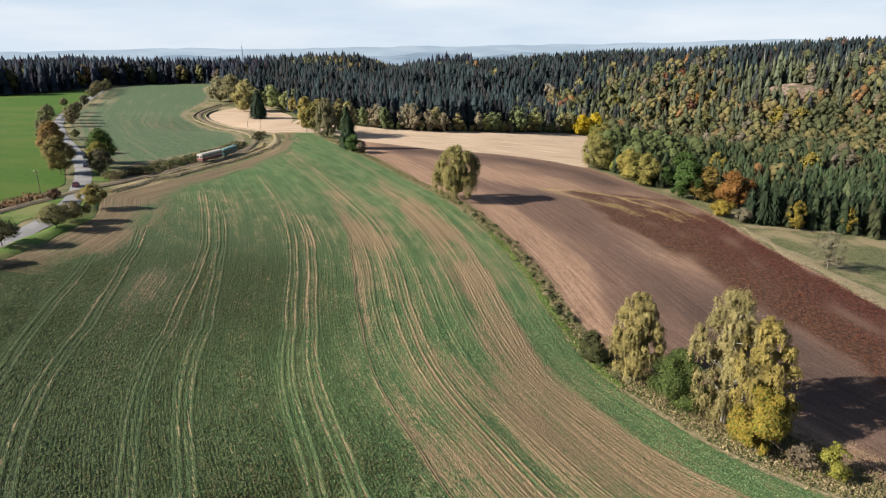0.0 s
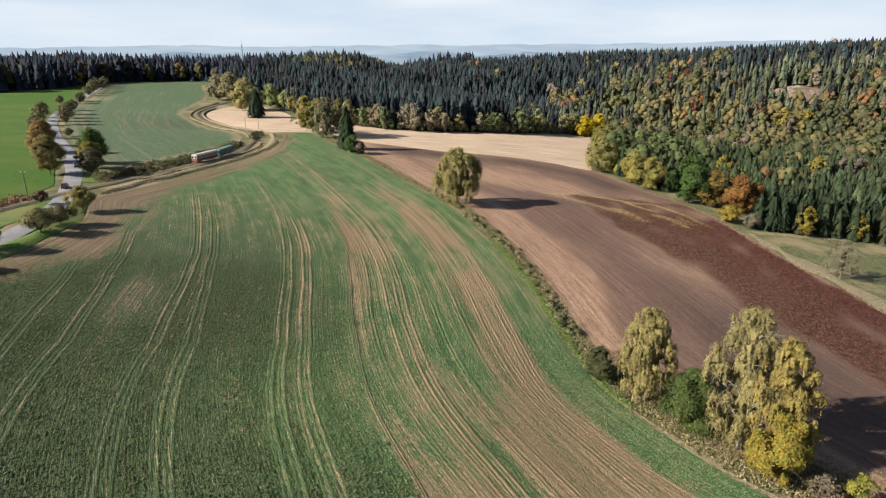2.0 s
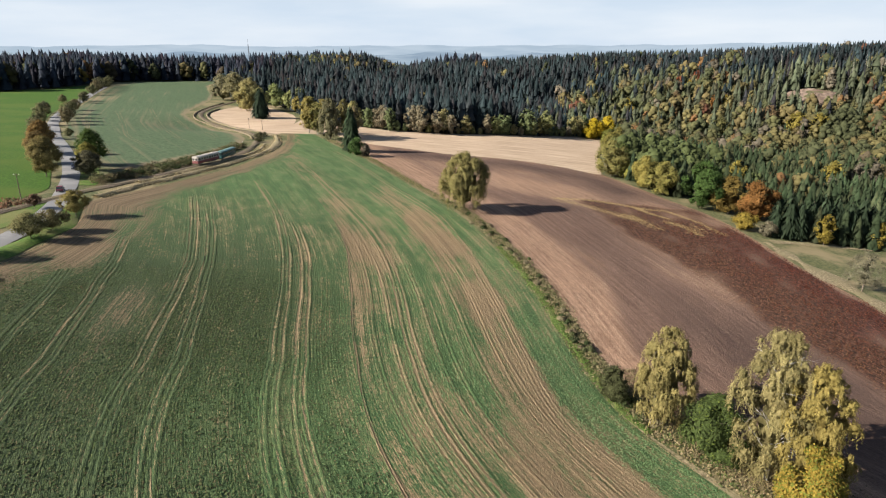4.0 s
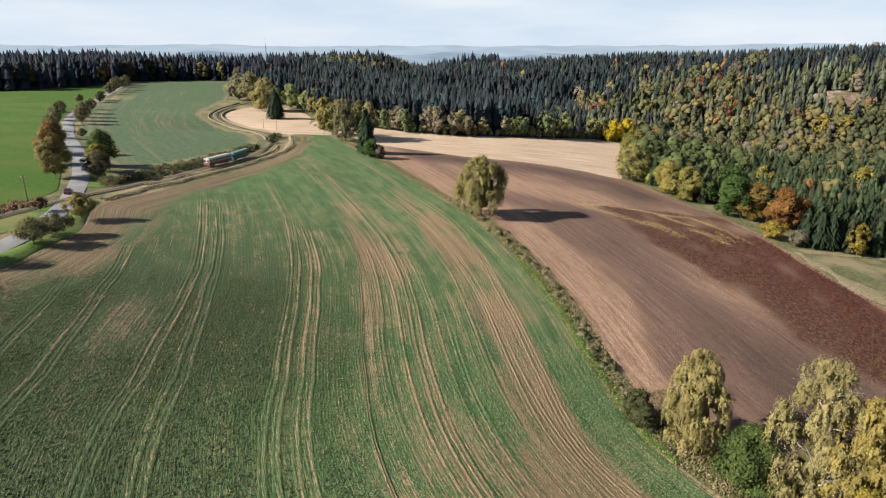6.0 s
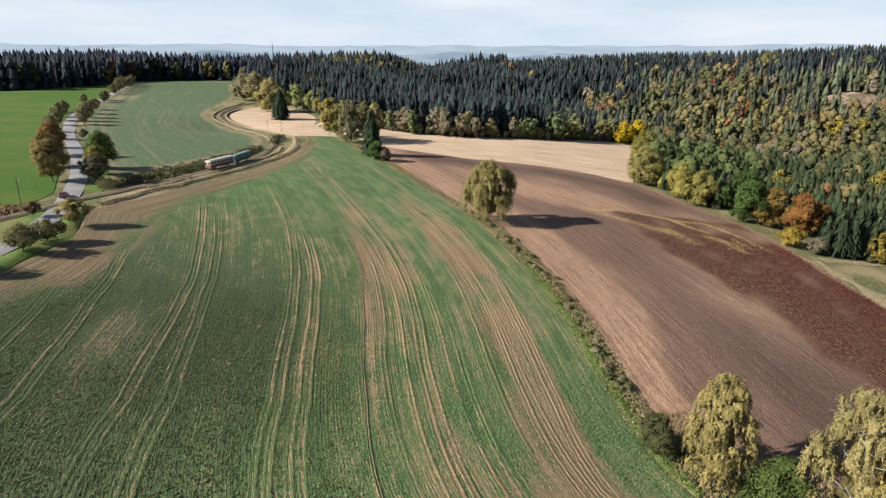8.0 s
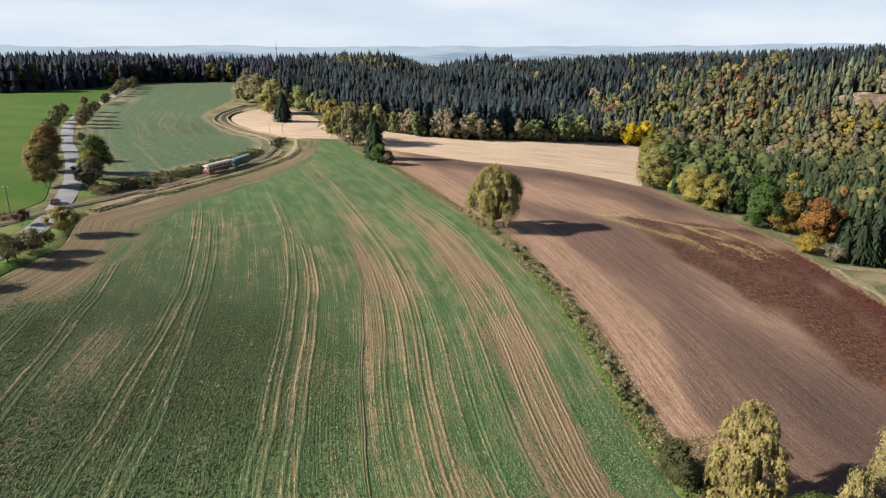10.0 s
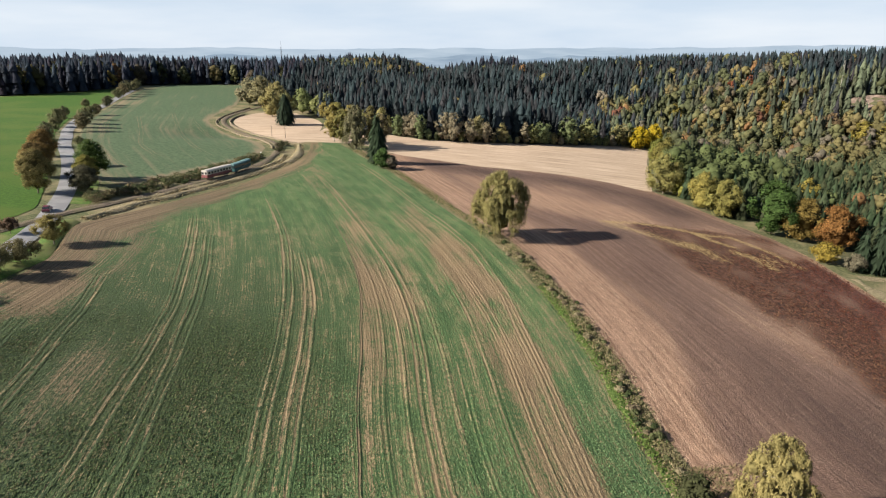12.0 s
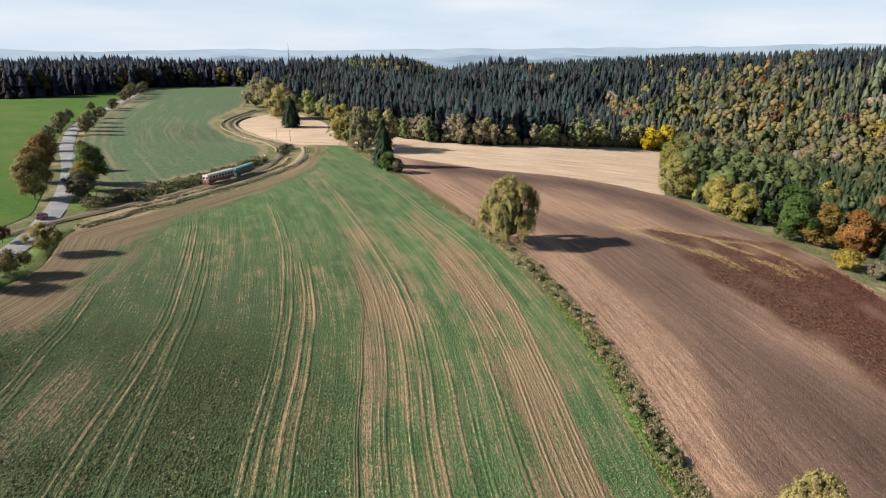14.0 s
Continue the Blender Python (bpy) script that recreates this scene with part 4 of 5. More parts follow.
def broad_arrays(h, w, rng, n=170, lobes=13, leaf=0.066):
    """A far leafy tree: rounded boughs of uneven size, closed inside and covered with bent leaf clumps."""
    i = np.arange(lobes)
    a, u = i * 2.4 + rng.uniform(-0.5, 0.5, lobes), np.clip((i + rng.uniform(0, 1, lobes)) / lobes, 0, 1)
    rim = w / 2 * np.interp(u, [p[0] for p in CROWNS["round"]], [p[1] for p in CROWNS["round"]]) * rng.uniform(0.85, 1.12, lobes)
    r = w * rng.uniform(0.17, 0.29, lobes)
    out = np.maximum(0, rim - r * 1.0)
    mid = np.stack([np.cos(a) * out, np.sin(a) * out, h * 0.14 + r * 0.4 + u * (h * 0.86 - r * 1.25)], 1)
    d = rng.normal(size=(n, 3))
    d /= np.linalg.norm(d, axis=1)[:, None]
    pick = rng.randint(0, lobes, n)
    core = (mid - [0, 0, h * 0.45]) / (w * 0.5)
    back = (d * core[pick]).sum(1) < -0.1
    d[back] *= -1
    p = mid[pick] + d * r[pick][:, None] * rng.uniform(0.7, 1.35, (n, 1))
    v, f = leaf_quads(p, leaf * h, rng, 0.0, d + 0.5 * core[pick] + [0, 0, 0.2], 0.4)
    own = rng.uniform(0.9, 1.1, lobes)
    mv, mf = leaf_mass(mid, r * 0.81, rng, 0.95)
    tone = np.r_[np.repeat(own[pick] * rng.uniform(0.85, 1.15, n), 4), np.repeat(own * 0.95, len(BALL_V))]
    v, f = joined([(v, f), (mv, mf)])
    return v, f, tone


def wood(name, spots, templates, label, category="forest"):
    """Many trees as one stretch of woodland: spots are rows of x, y, height, turn, template, and a colour."""
    vs, fs, ts, k = [], [], [], 0
    zs = ground(spots[:, 0], spots[:, 1])
    for (x, y, h, turn, which, *col), z in zip(spots, zs):
        v, f, tone = templates[int(which)]
        c, s = math.cos(turn) * h, math.sin(turn) * h
        vs.append(np.stack([v[:, 0] * c - v[:, 1] * s + x, v[:, 0] * s + v[:, 1] * c + y, v[:, 2] * h + z - 0.2], 1))
        fs.append(f + k)
        ts.append(np.array(col) * tone[:, None])
        k += len(v)
    me = mesh_of(name, np.vstack(vs), np.vstack(fs), [LEAF], attrs=(("tint", np.vstack(ts)),), shade=True)
    return tagged(new(name, me), label, category, kind="stuff")


rng = np.random.RandomState(7)
SPRUCES = [stand_spruce(rng.uniform(0.39, 0.54), rng, 42, (0.8, 0.7, 0.6, 0.75, 0.5, 0.42, 0.65)[k]) for k in range(7)]
BROADS = [broad_arrays(1.0, 0.58 + 0.075 * k, rng, 120, 11, 0.06) for k in range(7)]
PLANTED = [stand_spruce(rng.uniform(0.46, 0.6), rng, 54, rng.uniform(0.62, 0.8)) for k in range(4)]
# dark and blue carry the haze of distance as extra blue in the tint
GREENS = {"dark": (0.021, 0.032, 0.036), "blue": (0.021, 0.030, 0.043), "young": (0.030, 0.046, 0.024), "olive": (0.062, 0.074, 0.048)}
AUTUMN = [(0.165, 0.152, 0.060), (0.130, 0.138, 0.058), (0.095, 0.112, 0.052), (0.175, 0.148, 0.062), (0.155, 0.130, 0.082), (0.235, 0.135, 0.055), (0.19, 0.085, 0.052), (0.28, 0.22, 0.05), (0.165, 0.15, 0.11)]
CHANCE = np.array([0.16, 0.13, 0.10, 0.16, 0.14, 0.14, 0.05, 0.04, 0.08])


def spots_in(x0, x1, y0, y1, step, keep, make, seed):
    r = np.random.RandomState(seed)
    X, Y = np.meshgrid(np.arange(x0, x1, step), np.arange(y0, y1, step))
    X = X.ravel() + r.uniform(-0.42, 0.42, X.size) * step
    Y = Y.ravel() + r.uniform(-0.42, 0.42, Y.size) * step
    k = keep(X, Y) & (np.abs(X) < 0.74 * Y + 40)
    return np.array([row for row in (make(x, y, r) for x, y in zip(X[k], Y[k])) if row])


def spruce_row(x, y, r, h=(19, 27), tone="dark"):
    g = np.array(GREENS[tone]) * r.uniform(0.72, 1.32) * (0.72 + 0.56 * float(waves(x, y, 24, 77))) + [0.012 * r.uniform() ** 2, 0, 0]
    return (x, y, r.uniform(*h), r.uniform(0, 6.3), r.randint(0, 7), *g)


def broad_row(x, y, r, h=(11, 17), chance=CHANCE):
    warm = float(waves(x, y, 26, 63))
    if warm > 0.56 and r.uniform() < 0.7:
        c = AUTUMN[r.choice(9, p=chance)]
    else:
        c = AUTUMN[(1, 2, 2, 0, 3, 8)[int(6 * float(waves(x, y, 17, 71)) * 0.999 + r.uniform(-0.6, 0.6)) % 6]]
    c = np.array(c) * r.uniform(0.76, 1.04) * np.array([1.04, 0.98, 1.02])
    c = 0.9 * c + 0.1 * c.mean() * np.array([1.05, 1.02, 0.95])
    return (x, y, r.uniform(*h), r.uniform(0, 6.3), r.randint(7, 14), *c)


TEMPLATES = SPRUCES + BROADS + PLANTED


def hill_make(x, y, r):
    s = y + 0.35 * max(x, -100)
    east = smooth(70, 170, x + 25 * math.sin(y / 60) - 0.2 * (y - 480))
    high = smooth(650, 750, s)
    leafy = waves(x, y, 42, 61) - 0.16 * smooth(285, 330, x) * (1 - smooth(690, 720, s))
    px, py = x - QUARRY[0], y - QUARRY[1]
    if (px / 20) ** 2 + (py / 16) ** 2 < 1:
        return None
    if abs(px + 0.45 * py) < 17 and -38 < py < 0:
        return broad_row(x, y, r, (5, 10)) if r.uniform() < 0.8 else None
    if s < 625 and x > 95 and x < 300 and r.uniform() < 0.7:
        if r.uniform() < 0.36:
            return None
        row = broad_row(x, y, r, (11, 18)) if r.uniform() < 0.75 else spruce_row(x, y, r, (13, 20), "olive")
        return (*row[:5], *(np.array(row[5:]) * 1.05))
    if r.uniform() < 0.03 + east * (0.08 + 0.5 * smooth(0.36, 0.60, leafy)) * (1 - 0.92 * high):
        return broad_row(x, y, r, (13, 20)) if r.uniform() < 0.62 else None
    if x < -45 and y > 715 and r.uniform() < 0.4:
        return broad_row(x, y, r, (14, 20)) if r.uniform() < 0.6 else None
    rise = 2.5 * math.sin(x / 23 + y / 31) + 2 * math.sin(x / 9 - y / 13) - 1
    if s > 690 and x > 40:
        row = spruce_row(x, y, r, (13, 20), "dark")
        return (*row[:5], *(np.array(row[5:]) * 0.95))
    # past 760 the bluer tint stands for thicker haze
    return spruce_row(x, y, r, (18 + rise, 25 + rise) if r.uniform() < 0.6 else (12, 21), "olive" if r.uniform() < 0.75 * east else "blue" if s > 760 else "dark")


def west_make(x, y, r):
    # tints blued and lowered: haze and the front's shade are in the colour
    if r.uniform() < (0.22 if y < back_edge(x) + 14 else 0.14):
        row = broad_row(x, y, r, (14, 22))
        return (*row[:5], *(np.array(row[5:]) * r.choice([0.4, 0.4, 0.75])))
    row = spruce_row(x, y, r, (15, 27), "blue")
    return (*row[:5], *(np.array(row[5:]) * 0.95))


def plantation_make(x, y, r):
    young = (y < 430 and x > 128 + 14 * math.sin(y / 17) and y < 650 - x) or y < 285
    if y < 275 or r.uniform() < (0.88 if young else 0.25):
        row = spruce_row(x, y, r, (10, 16), "young")
        return (*row[:4], r.randint(14, 18), *row[5:])
    if r.uniform() > 0.52:
        return None
    row = broad_row(x, y, r, (11, 18))
    if x < 138 and y < 380:
        return (*row[:5], *(np.array((0.075, 0.092, 0.038)) * r.uniform(0.7, 1.3)))
    return (*row[:5], *(np.array(row[5:]) * 0.85))


behind = lambda X, Y: (Y > back_edge(X) + 4) & (X > -170) & (Y + 0.35 * np.maximum(X, -100) < 830)
wood("hill_forest", spots_in(-170, 620, 395, 900, 5.65, lambda X, Y: behind(X, Y) & ((X < 118) | (Y > 500)), hill_make, 3), TEMPLATES, "dark spruce forest with autumn broadleaf trees on the hillside")
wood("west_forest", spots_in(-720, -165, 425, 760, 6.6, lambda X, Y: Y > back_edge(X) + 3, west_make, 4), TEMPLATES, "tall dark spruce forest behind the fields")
wood("valley_wood", spots_in(76, 460, 205, 506, 5.2, lambda X, Y: wood_east(X - 4, Y) & ((Y > 262) | (X > 119)) & (Y > 214 + 0.02 * X) & ((X > 134) | (Y < 482)), plantation_make, 5), TEMPLATES, "young spruces and autumn broadleaf trees in the valley")

# a bare slope showing between the trees, with dead trunks near by
qa, qr = np.meshgrid(np.linspace(0, 2 * math.pi, 41), np.linspace(0.02, 1, 9), indexing="ij")
qr = qr * (1 + 0.18 * np.sin(3 * qa + 1) + 0.1 * np.sin(7 * qa))
PIT = speckled("bare_rocky_earth", (0.085, 0.062, 0.05), (0.26, 0.195, 0.155), 0.35, (0.12, 0.085, 0.065), 0.08, bump=1.0, bump_dist=1.2)
tagged(drape("bare_slope", np.stack([QUARRY[0] + 19 * qr * np.cos(qa), QUARRY[1] + 16 * qr * np.sin(qa)], -1), 0.3, PIT, bumps=2.6), "bare rocky clearing on the wooded hillside", "slope", kind="structure")
dead_r = np.random.RandomState(91)
for dx, dy in ((262, 545), (274, 556), (285, 575), (332, 552), (338, 545), (346, 560), (330, 575), (352, 548), (360, 556), (292, 590), (248, 600), (372, 570)):
    h = dead_r.uniform(19, 26)
    snag = tagged(new("dead_spruce"), "tall grey bare trunk of a dead spruce", "tree", "dead spruces")
    snag.location = (dx, dy, gz(dx, dy))
    lean = dead_r.uniform(-0.5, 0.5, 2)
    stubs = [tube([(0, 0, -0.3), (lean[0] * 0.4, lean[1] * 0.4, h * 0.5), (lean[0], lean[1], h)], [0.32, 0.22, 0.05], 4)]
    for k in range(16):
        f, a, ln = dead_r.uniform(0.35, 0.97), dead_r.uniform(0, 6.3), dead_r.uniform(0.5, 2.0)
        base = np.array([lean[0] * f, lean[1] * f, h * f])
        stubs.append(tube([base, base + [math.cos(a) * ln * (1.2 - f), math.sin(a) * ln * (1.2 - f), -0.2 * ln]], [0.06, 0.02], 4))
    child("trunk", mesh_of("trunk", *joined(stubs), [SNAG]), snag)

# ---- single trees ----
broadleaf("weeping_birch", 6, 205.2, 18.4, 16.0, (0.205, 0.18, 0.074), n=36000, leaf=0.23, seed=21, low=0.13, weep=0.12, label="lone weeping birch with yellowing leaves at the field edge", lump=1.2, shape="dome")
broadleaf("birch", 34.8, 103.4, 17.4, 10.2, (0.245, 0.205, 0.085), n=34000, leaf=0.19, seed=12, low=0.07, weep=0.07, bark=BIRCH_BARK, label="yellowing birch with thin hanging twigs in the hedge strip", lump=1.5, shape="tall")
broadleaf("birch", 45.2, 90.4, 23.2, 12.2, (0.235, 0.20, 0.092), n=44000, leaf=0.19, seed=13, low=0.07, weep=0.07, bark=BIRCH_BARK, stems=3, label="tall many-stemmed birch with thinning yellow leaves", lump=1.7, shape="tall", thin=0.9)
broadleaf("birch", 48.4, 85.8, 20.5, 9.8, (0.245, 0.195, 0.065), n=32000, leaf=0.19, seed=14, low=0.07, weep=0.07, bark=BIRCH_BARK, label="drooping golden birch beside the taller one", lump=1.5, shape="tall")
broadleaf("maple", 46.6, 82.4, 11.0, 8.4, (0.235, 0.17, 0.034), n=14000, leaf=0.27, seed=15, low=0.05, label="bright yellow maple under the birches", col2=(0.14, 0.15, 0.03), share=0.35, lump=0.8, thin=0.6)
broadleaf("round_tree", 39.2, 94.0, 11.0, 9.6, (0.058, 0.080, 0.026), n=15000, leaf=0.28, seed=16, low=0.03, label="dense green round-crowned tree between birches", col2=(0.10, 0.13, 0.03), share=0.12)
broadleaf("bush", 28.6, 109.5, 6.5, 6.5, (0.06, 0.065, 0.03), n=2600, leaf=0.26, seed=17, low=0.02, label="dark green thorny bush at the field edge")
broadleaf("bush", 55, 77, 6.0, 4.8, (0.17, 0.165, 0.035), n=2600, leaf=0.24, seed=18, low=0.02, lump=0.5, thin=0.5, label="yellow-green bush at the end of the strip")
broadleaf("bush", 51.6, 79, 4.0, 4.4, (0.13, 0.105, 0.075), n=1300, leaf=0.2, seed=19, low=0.02, label="grey-brown half-bare bush in dry grass")

# ---- trees of the woods' edge, avenue and hedges ----
def many(name, rows, label, group, n=1500, leaf=0.55, low=0.08, seed=100, **more):
    """Trees of one kind: rows of x, y, height, width, colour."""
    for i, (x, y, h, w, col) in enumerate(rows):
        broadleaf(name, x, y, h, w, col, n=n, leaf=leaf, seed=seed + i, low=low, label=label, group=group, branchy=False, **more)


MUSTARD, GREYED = (0.22, 0.18, 0.06), (0.13, 0.115, 0.08)
many("oak", [(-123, 207.5, 12.8, 10.6, (0.165, 0.135, 0.055)), (-147, 246, 12.5, 10.0, (0.19, 0.12, 0.045)), (-137, 227, 11.0, 8.6, (0.165, 0.115, 0.048))], "broad brownish oak beside the country road", "avenue trees", n=9000, leaf=0.36, seed=101, low=0.1, thin=0.8, lump=1.25)
many("lime_tree", [(-121, 231, 13.0, 10.6, (0.055, 0.085, 0.022)), (-117.5, 222, 9.6, 7.6, (0.15, 0.135, 0.035)), (-111.5, 211, 8.8, 8.4, (0.085, 0.08, 0.05))], "green and yellowing roadside tree casting long shade", "avenue trees", n=8000, leaf=0.32, seed=111, low=0.1, thin=0.8, lump=1.25)
west_row = [(-158, 262, 10, 9), (-171, 282, 9, 8), (-184, 302, 8, 7), (-196, 325, 7, 6), (-206, 342, 9.5, 8.5), (-214, 356, 8, 7), (-226, 378, 7, 6.5), (-247, 432, 6, 6)]
east_row = [(-164, 292, 4, 4), (-188, 333, 9, 8), (-195, 346, 9, 8.5), (-203, 360, 9, 8), (-211, 378, 8, 7.5), (-220, 398, 7, 7), (-237, 438, 7.5, 7), (-242, 449, 7, 7), (-256, 486, 8, 8), (-262, 503, 10, 10), (-268, 520, 11, 11), (-274, 541, 9, 10), (-283, 562, 9, 9)]
for i, (x, y, h, w) in enumerate(west_row + east_row):
    c = [(0.13, 0.13, 0.065), (0.15, 0.125, 0.07), (0.115, 0.115, 0.065), (0.155, 0.145, 0.075)][i % 4]
    broadleaf("fruit_tree", x, y, h, w, c, n=1300, leaf=0.36, seed=130 + i, low=0.12, thin=0.75, lump=1.3, label="small olive-brown fruit tree lining the road", group="avenue trees", branchy=False)
many("roadside_tree", [(-91, 166, 7.2, 6.6, (0.20, 0.165, 0.06)), (-89.2, 145.5, 6.6, 8.0, (0.15, 0.14, 0.065)), (-88.8, 152.5, 5.6, 7.0, (0.125, 0.11, 0.055)), (-92.3, 131, 6.6, 8.0, (0.12, 0.115, 0.06)), (-91, 118, 5.5, 6.0, (0.13, 0.12, 0.055))], "small spreading brown-leaved tree on the verge", "verge trees", n=4200, leaf=0.26, seed=160, low=0.2, thin=0.62, lump=1.3)
many("bare_tree", [(-103.5, 170, 4.2, 4.6, (0.13, 0.085, 0.06))], "nearly bare reddish small tree beside the crossing", "verge trees", n=500, leaf=0.28, seed=168, low=0.3)
conifer("spruce", -42.6, 303, 20.5, 8.6, (0.030, 0.046, 0.025), 171, "dark green spruce at the corner of the field", 17, 12)
many("bush", [(-38.6, 291.5, 8.6, 7.6, (0.05, 0.085, 0.026)), (-34.8, 291, 6.0, 4.6, (0.10, 0.085, 0.065))], "bush at the foot of the spruce", "corner bushes", n=1800, leaf=0.4, seed=173, low=0.03)
broadleaf("weeping_birch", -58, 336, 21.0, 13.0, (0.165, 0.155, 0.09), n=9000, leaf=0.45, seed=176, low=0.05, weep=0.1, label="old grey-leaved weeping birch at the field corner", shape="dome")
many("birch", [(-72, 352, 19, 11, MUSTARD), (-52, 345, 20, 9, (0.20, 0.175, 0.075)), (-67, 349, 17, 9, (0.19, 0.175, 0.065)), (-48, 352, 16, 8, (0.18, 0.15, 0.085))], "yellow-leaved birch in the group by the stubble", "corner birches", n=4200, leaf=0.52, seed=178, bark=BIRCH_BARK)
conifer("spruce", -112, 405, 18.0, 9.8, (0.024, 0.036, 0.023), 184, "dark solitary spruce on the stubble", 16, 12)
many("grove_tree", [(-152, 484, 22, 20.4, (0.226, 0.204, 0.112)), (-140, 478, 19, 16.8, (0.265, 0.230, 0.103)), (-164, 492, 19, 16.8, (0.202, 0.186, 0.112)), (-130, 436, 16, 14.4, (0.265, 0.230, 0.095)), (-124, 446, 15, 13.2, (0.218, 0.212, 0.095)), (-118, 462, 17, 15.6, (0.202, 0.230, 0.095)), (-104, 452, 14, 12, (0.233, 0.247, 0.103)), (-96, 440, 12, 10.8, MUSTARD), (-172, 520, 17, 16.8, (0.078, 0.106, 0.086)), (-184, 560, 15, 13.2, (0.070, 0.097, 0.086)), (-86, 424, 13, 12, (0.296, 0.266, 0.095)), (-76, 414, 13, 10.8, MUSTARD), (-66, 404, 12, 10.8, (0.250, 0.247, 0.095))], "autumn-brown tree in the grove behind the railway", "grove trees", n=4200, leaf=0.55, seed=190, low=0.05)
edge_r = np.random.RandomState(41)
for i, x in enumerate(np.arange(-54, 112, 4.4)):
    y = float(back_edge(x)) + edge_r.uniform(-1, 5)
    h = edge_r.uniform(10, 18) if edge_r.uniform() < 0.7 else edge_r.uniform(4, 8)
    c = [(0.20, 0.21, 0.09), (0.26, 0.23, 0.11), (0.24, 0.205, 0.14), (0.27, 0.245, 0.105), (0.15, 0.18, 0.085)][edge_r.randint(5)]
    broadleaf("edge_tree", x, y, h, h * edge_r.uniform(0.55, 0.85), c, n=950, leaf=0.54, seed=220 + i, low=0.03, label="yellowing small tree where the stubble meets the forest", group="forest edge trees", branchy=False)
many("yellow_maple", [(102, 457, 15, 18, (0.38, 0.28, 0.02)), (114, 466, 18, 14, (0.40, 0.30, 0.025))], "bright yellow maple at the end of the stubble", "yellow maples", n=3000, leaf=0.7, seed=262, low=0.03)
many("field_edge_tree", [(75, 299, 16.7, 15, (0.201, 0.183, 0.066)), (82, 297, 8.5, 8.5, (0.218, 0.212, 0.054)), (84, 279, 14.2, 12.4, (0.241, 0.206, 0.060)), (88.5, 268, 14.4, 13, (0.190, 0.171, 0.054)), (82, 312, 15, 13, (0.092, 0.112, 0.036)), (86, 335, 15, 13, (0.115, 0.118, 0.042)), (90, 360, 15, 13, (0.161, 0.142, 0.042)), (95, 385, 14, 12, (0.138, 0.142, 0.036)), (107, 410, 14, 12, (0.172, 0.153, 0.048)), (116, 440, 14, 12, (0.115, 0.130, 0.036))], "leafy olive-yellow tree at the tilled field's edge", "field edge trees", n=5600, leaf=0.44, seed=270, low=0.02)
many("hill_tree", [(*p, (0.26, 0.122, 0.038)) for p in ((395, 655, 15, 13), (410, 651, 16, 14), (426, 648, 15, 13), (221, 550, 16, 11),)], "orange leafy tree standing out on the wooded hillside", "hillside trees", n=1100, leaf=0.8, seed=900, low=0.05)
many("hill_tree", [(*p, (0.21, 0.075, 0.04)) for p in ((209, 600, 16, 11), (227, 608, 15, 10),)], "rust-red leafy tree standing out on the wooded hillside", "hillside trees", n=1100, leaf=0.8, seed=920, low=0.05)
many("hill_tree", [(*p, (0.30, 0.225, 0.04)) for p in ((214, 590, 15, 9), (230, 549, 15, 8),)], "bright yellow leafy tree standing out on the wooded hillside", "hillside trees", n=1100, leaf=0.8, seed=940, low=0.05)
many("hill_tree", [(*p, (0.15, 0.105, 0.06)) for p in ((249, 514, 19, 17), (209, 540, 18, 15), (196, 568, 16, 12), (248, 628, 17, 12),)], "brown leafy tree standing out on the wooded hillside", "hillside trees", n=1100, leaf=0.8, seed=960, low=0.05)
many("hill_tree", [(*p, (0.22, 0.18, 0.045)) for p in ((265, 500, 18, 16), (278, 494, 18, 15), (198, 335, 17, 14), (127, 289, 16, 10), (152, 556, 17, 14),)], "golden leafy tree standing out on the wooded hillside", "hillside trees", n=1100, leaf=0.8, seed=980, low=0.05)
many("hill_tree", [(*p, (0.14, 0.135, 0.055)) for p in ((212, 511, 18, 15), (222, 483, 17, 14), (189, 587, 17, 13), (117, 553, 16, 11),)], "olive-green leafy tree standing out on the wooded hillside", "hillside trees", n=1100, leaf=0.8, seed=1000, low=0.05)
many("maple", [(98, 251, 19, 15.5, (0.05, 0.085, 0.024))], "tall dense green maple at the field edge", "", n=5200, leaf=0.5, seed=285, low=0.03)
many("beech", [(106.5, 247, 15, 14, (0.14, 0.10, 0.03)), (114, 242, 15, 15, (0.19, 0.095, 0.032))], "orange-brown beech in autumn leaf", "field edge trees", n=5200, leaf=0.5, seed=287, low=0.03)
many("bush", [(102.5, 225, 6.4, 9.4, (0.22, 0.165, 0.035)), (108, 219, 5.5, 6, GREYED)], "golden and grey bush below the beech", "field edge trees", n=1800, leaf=0.42, seed=290, low=0.02)
broadleaf("pear_tree", 111.5, 173.5, 11.6, 8.6, (0.14, 0.13, 0.09), n=3600, leaf=0.26, seed=295, low=0.1, shape="tall", thin=0.45, label="lone grey-green tree with thin leaves on the meadow")
row_r = np.random.RandomState(47)
for i, x in enumerate(np.arange(110, 178, 4.6)):
    h = row_r.uniform(12.5, 17.5)
    conifer("spruce", x + row_r.uniform(-0.8, 0.8), 220 + 0.22 * max(0, x - 120) + row_r.uniform(-0.7, 0.9), h, h * row_r.uniform(0.36, 0.46), tuple(np.array((0.029, 0.043, 0.025)) * row_r.uniform(0.8, 1.25)), 300 + i, "dark young spruce at the edge of the plantation", 9, 9, "plantation spruces")
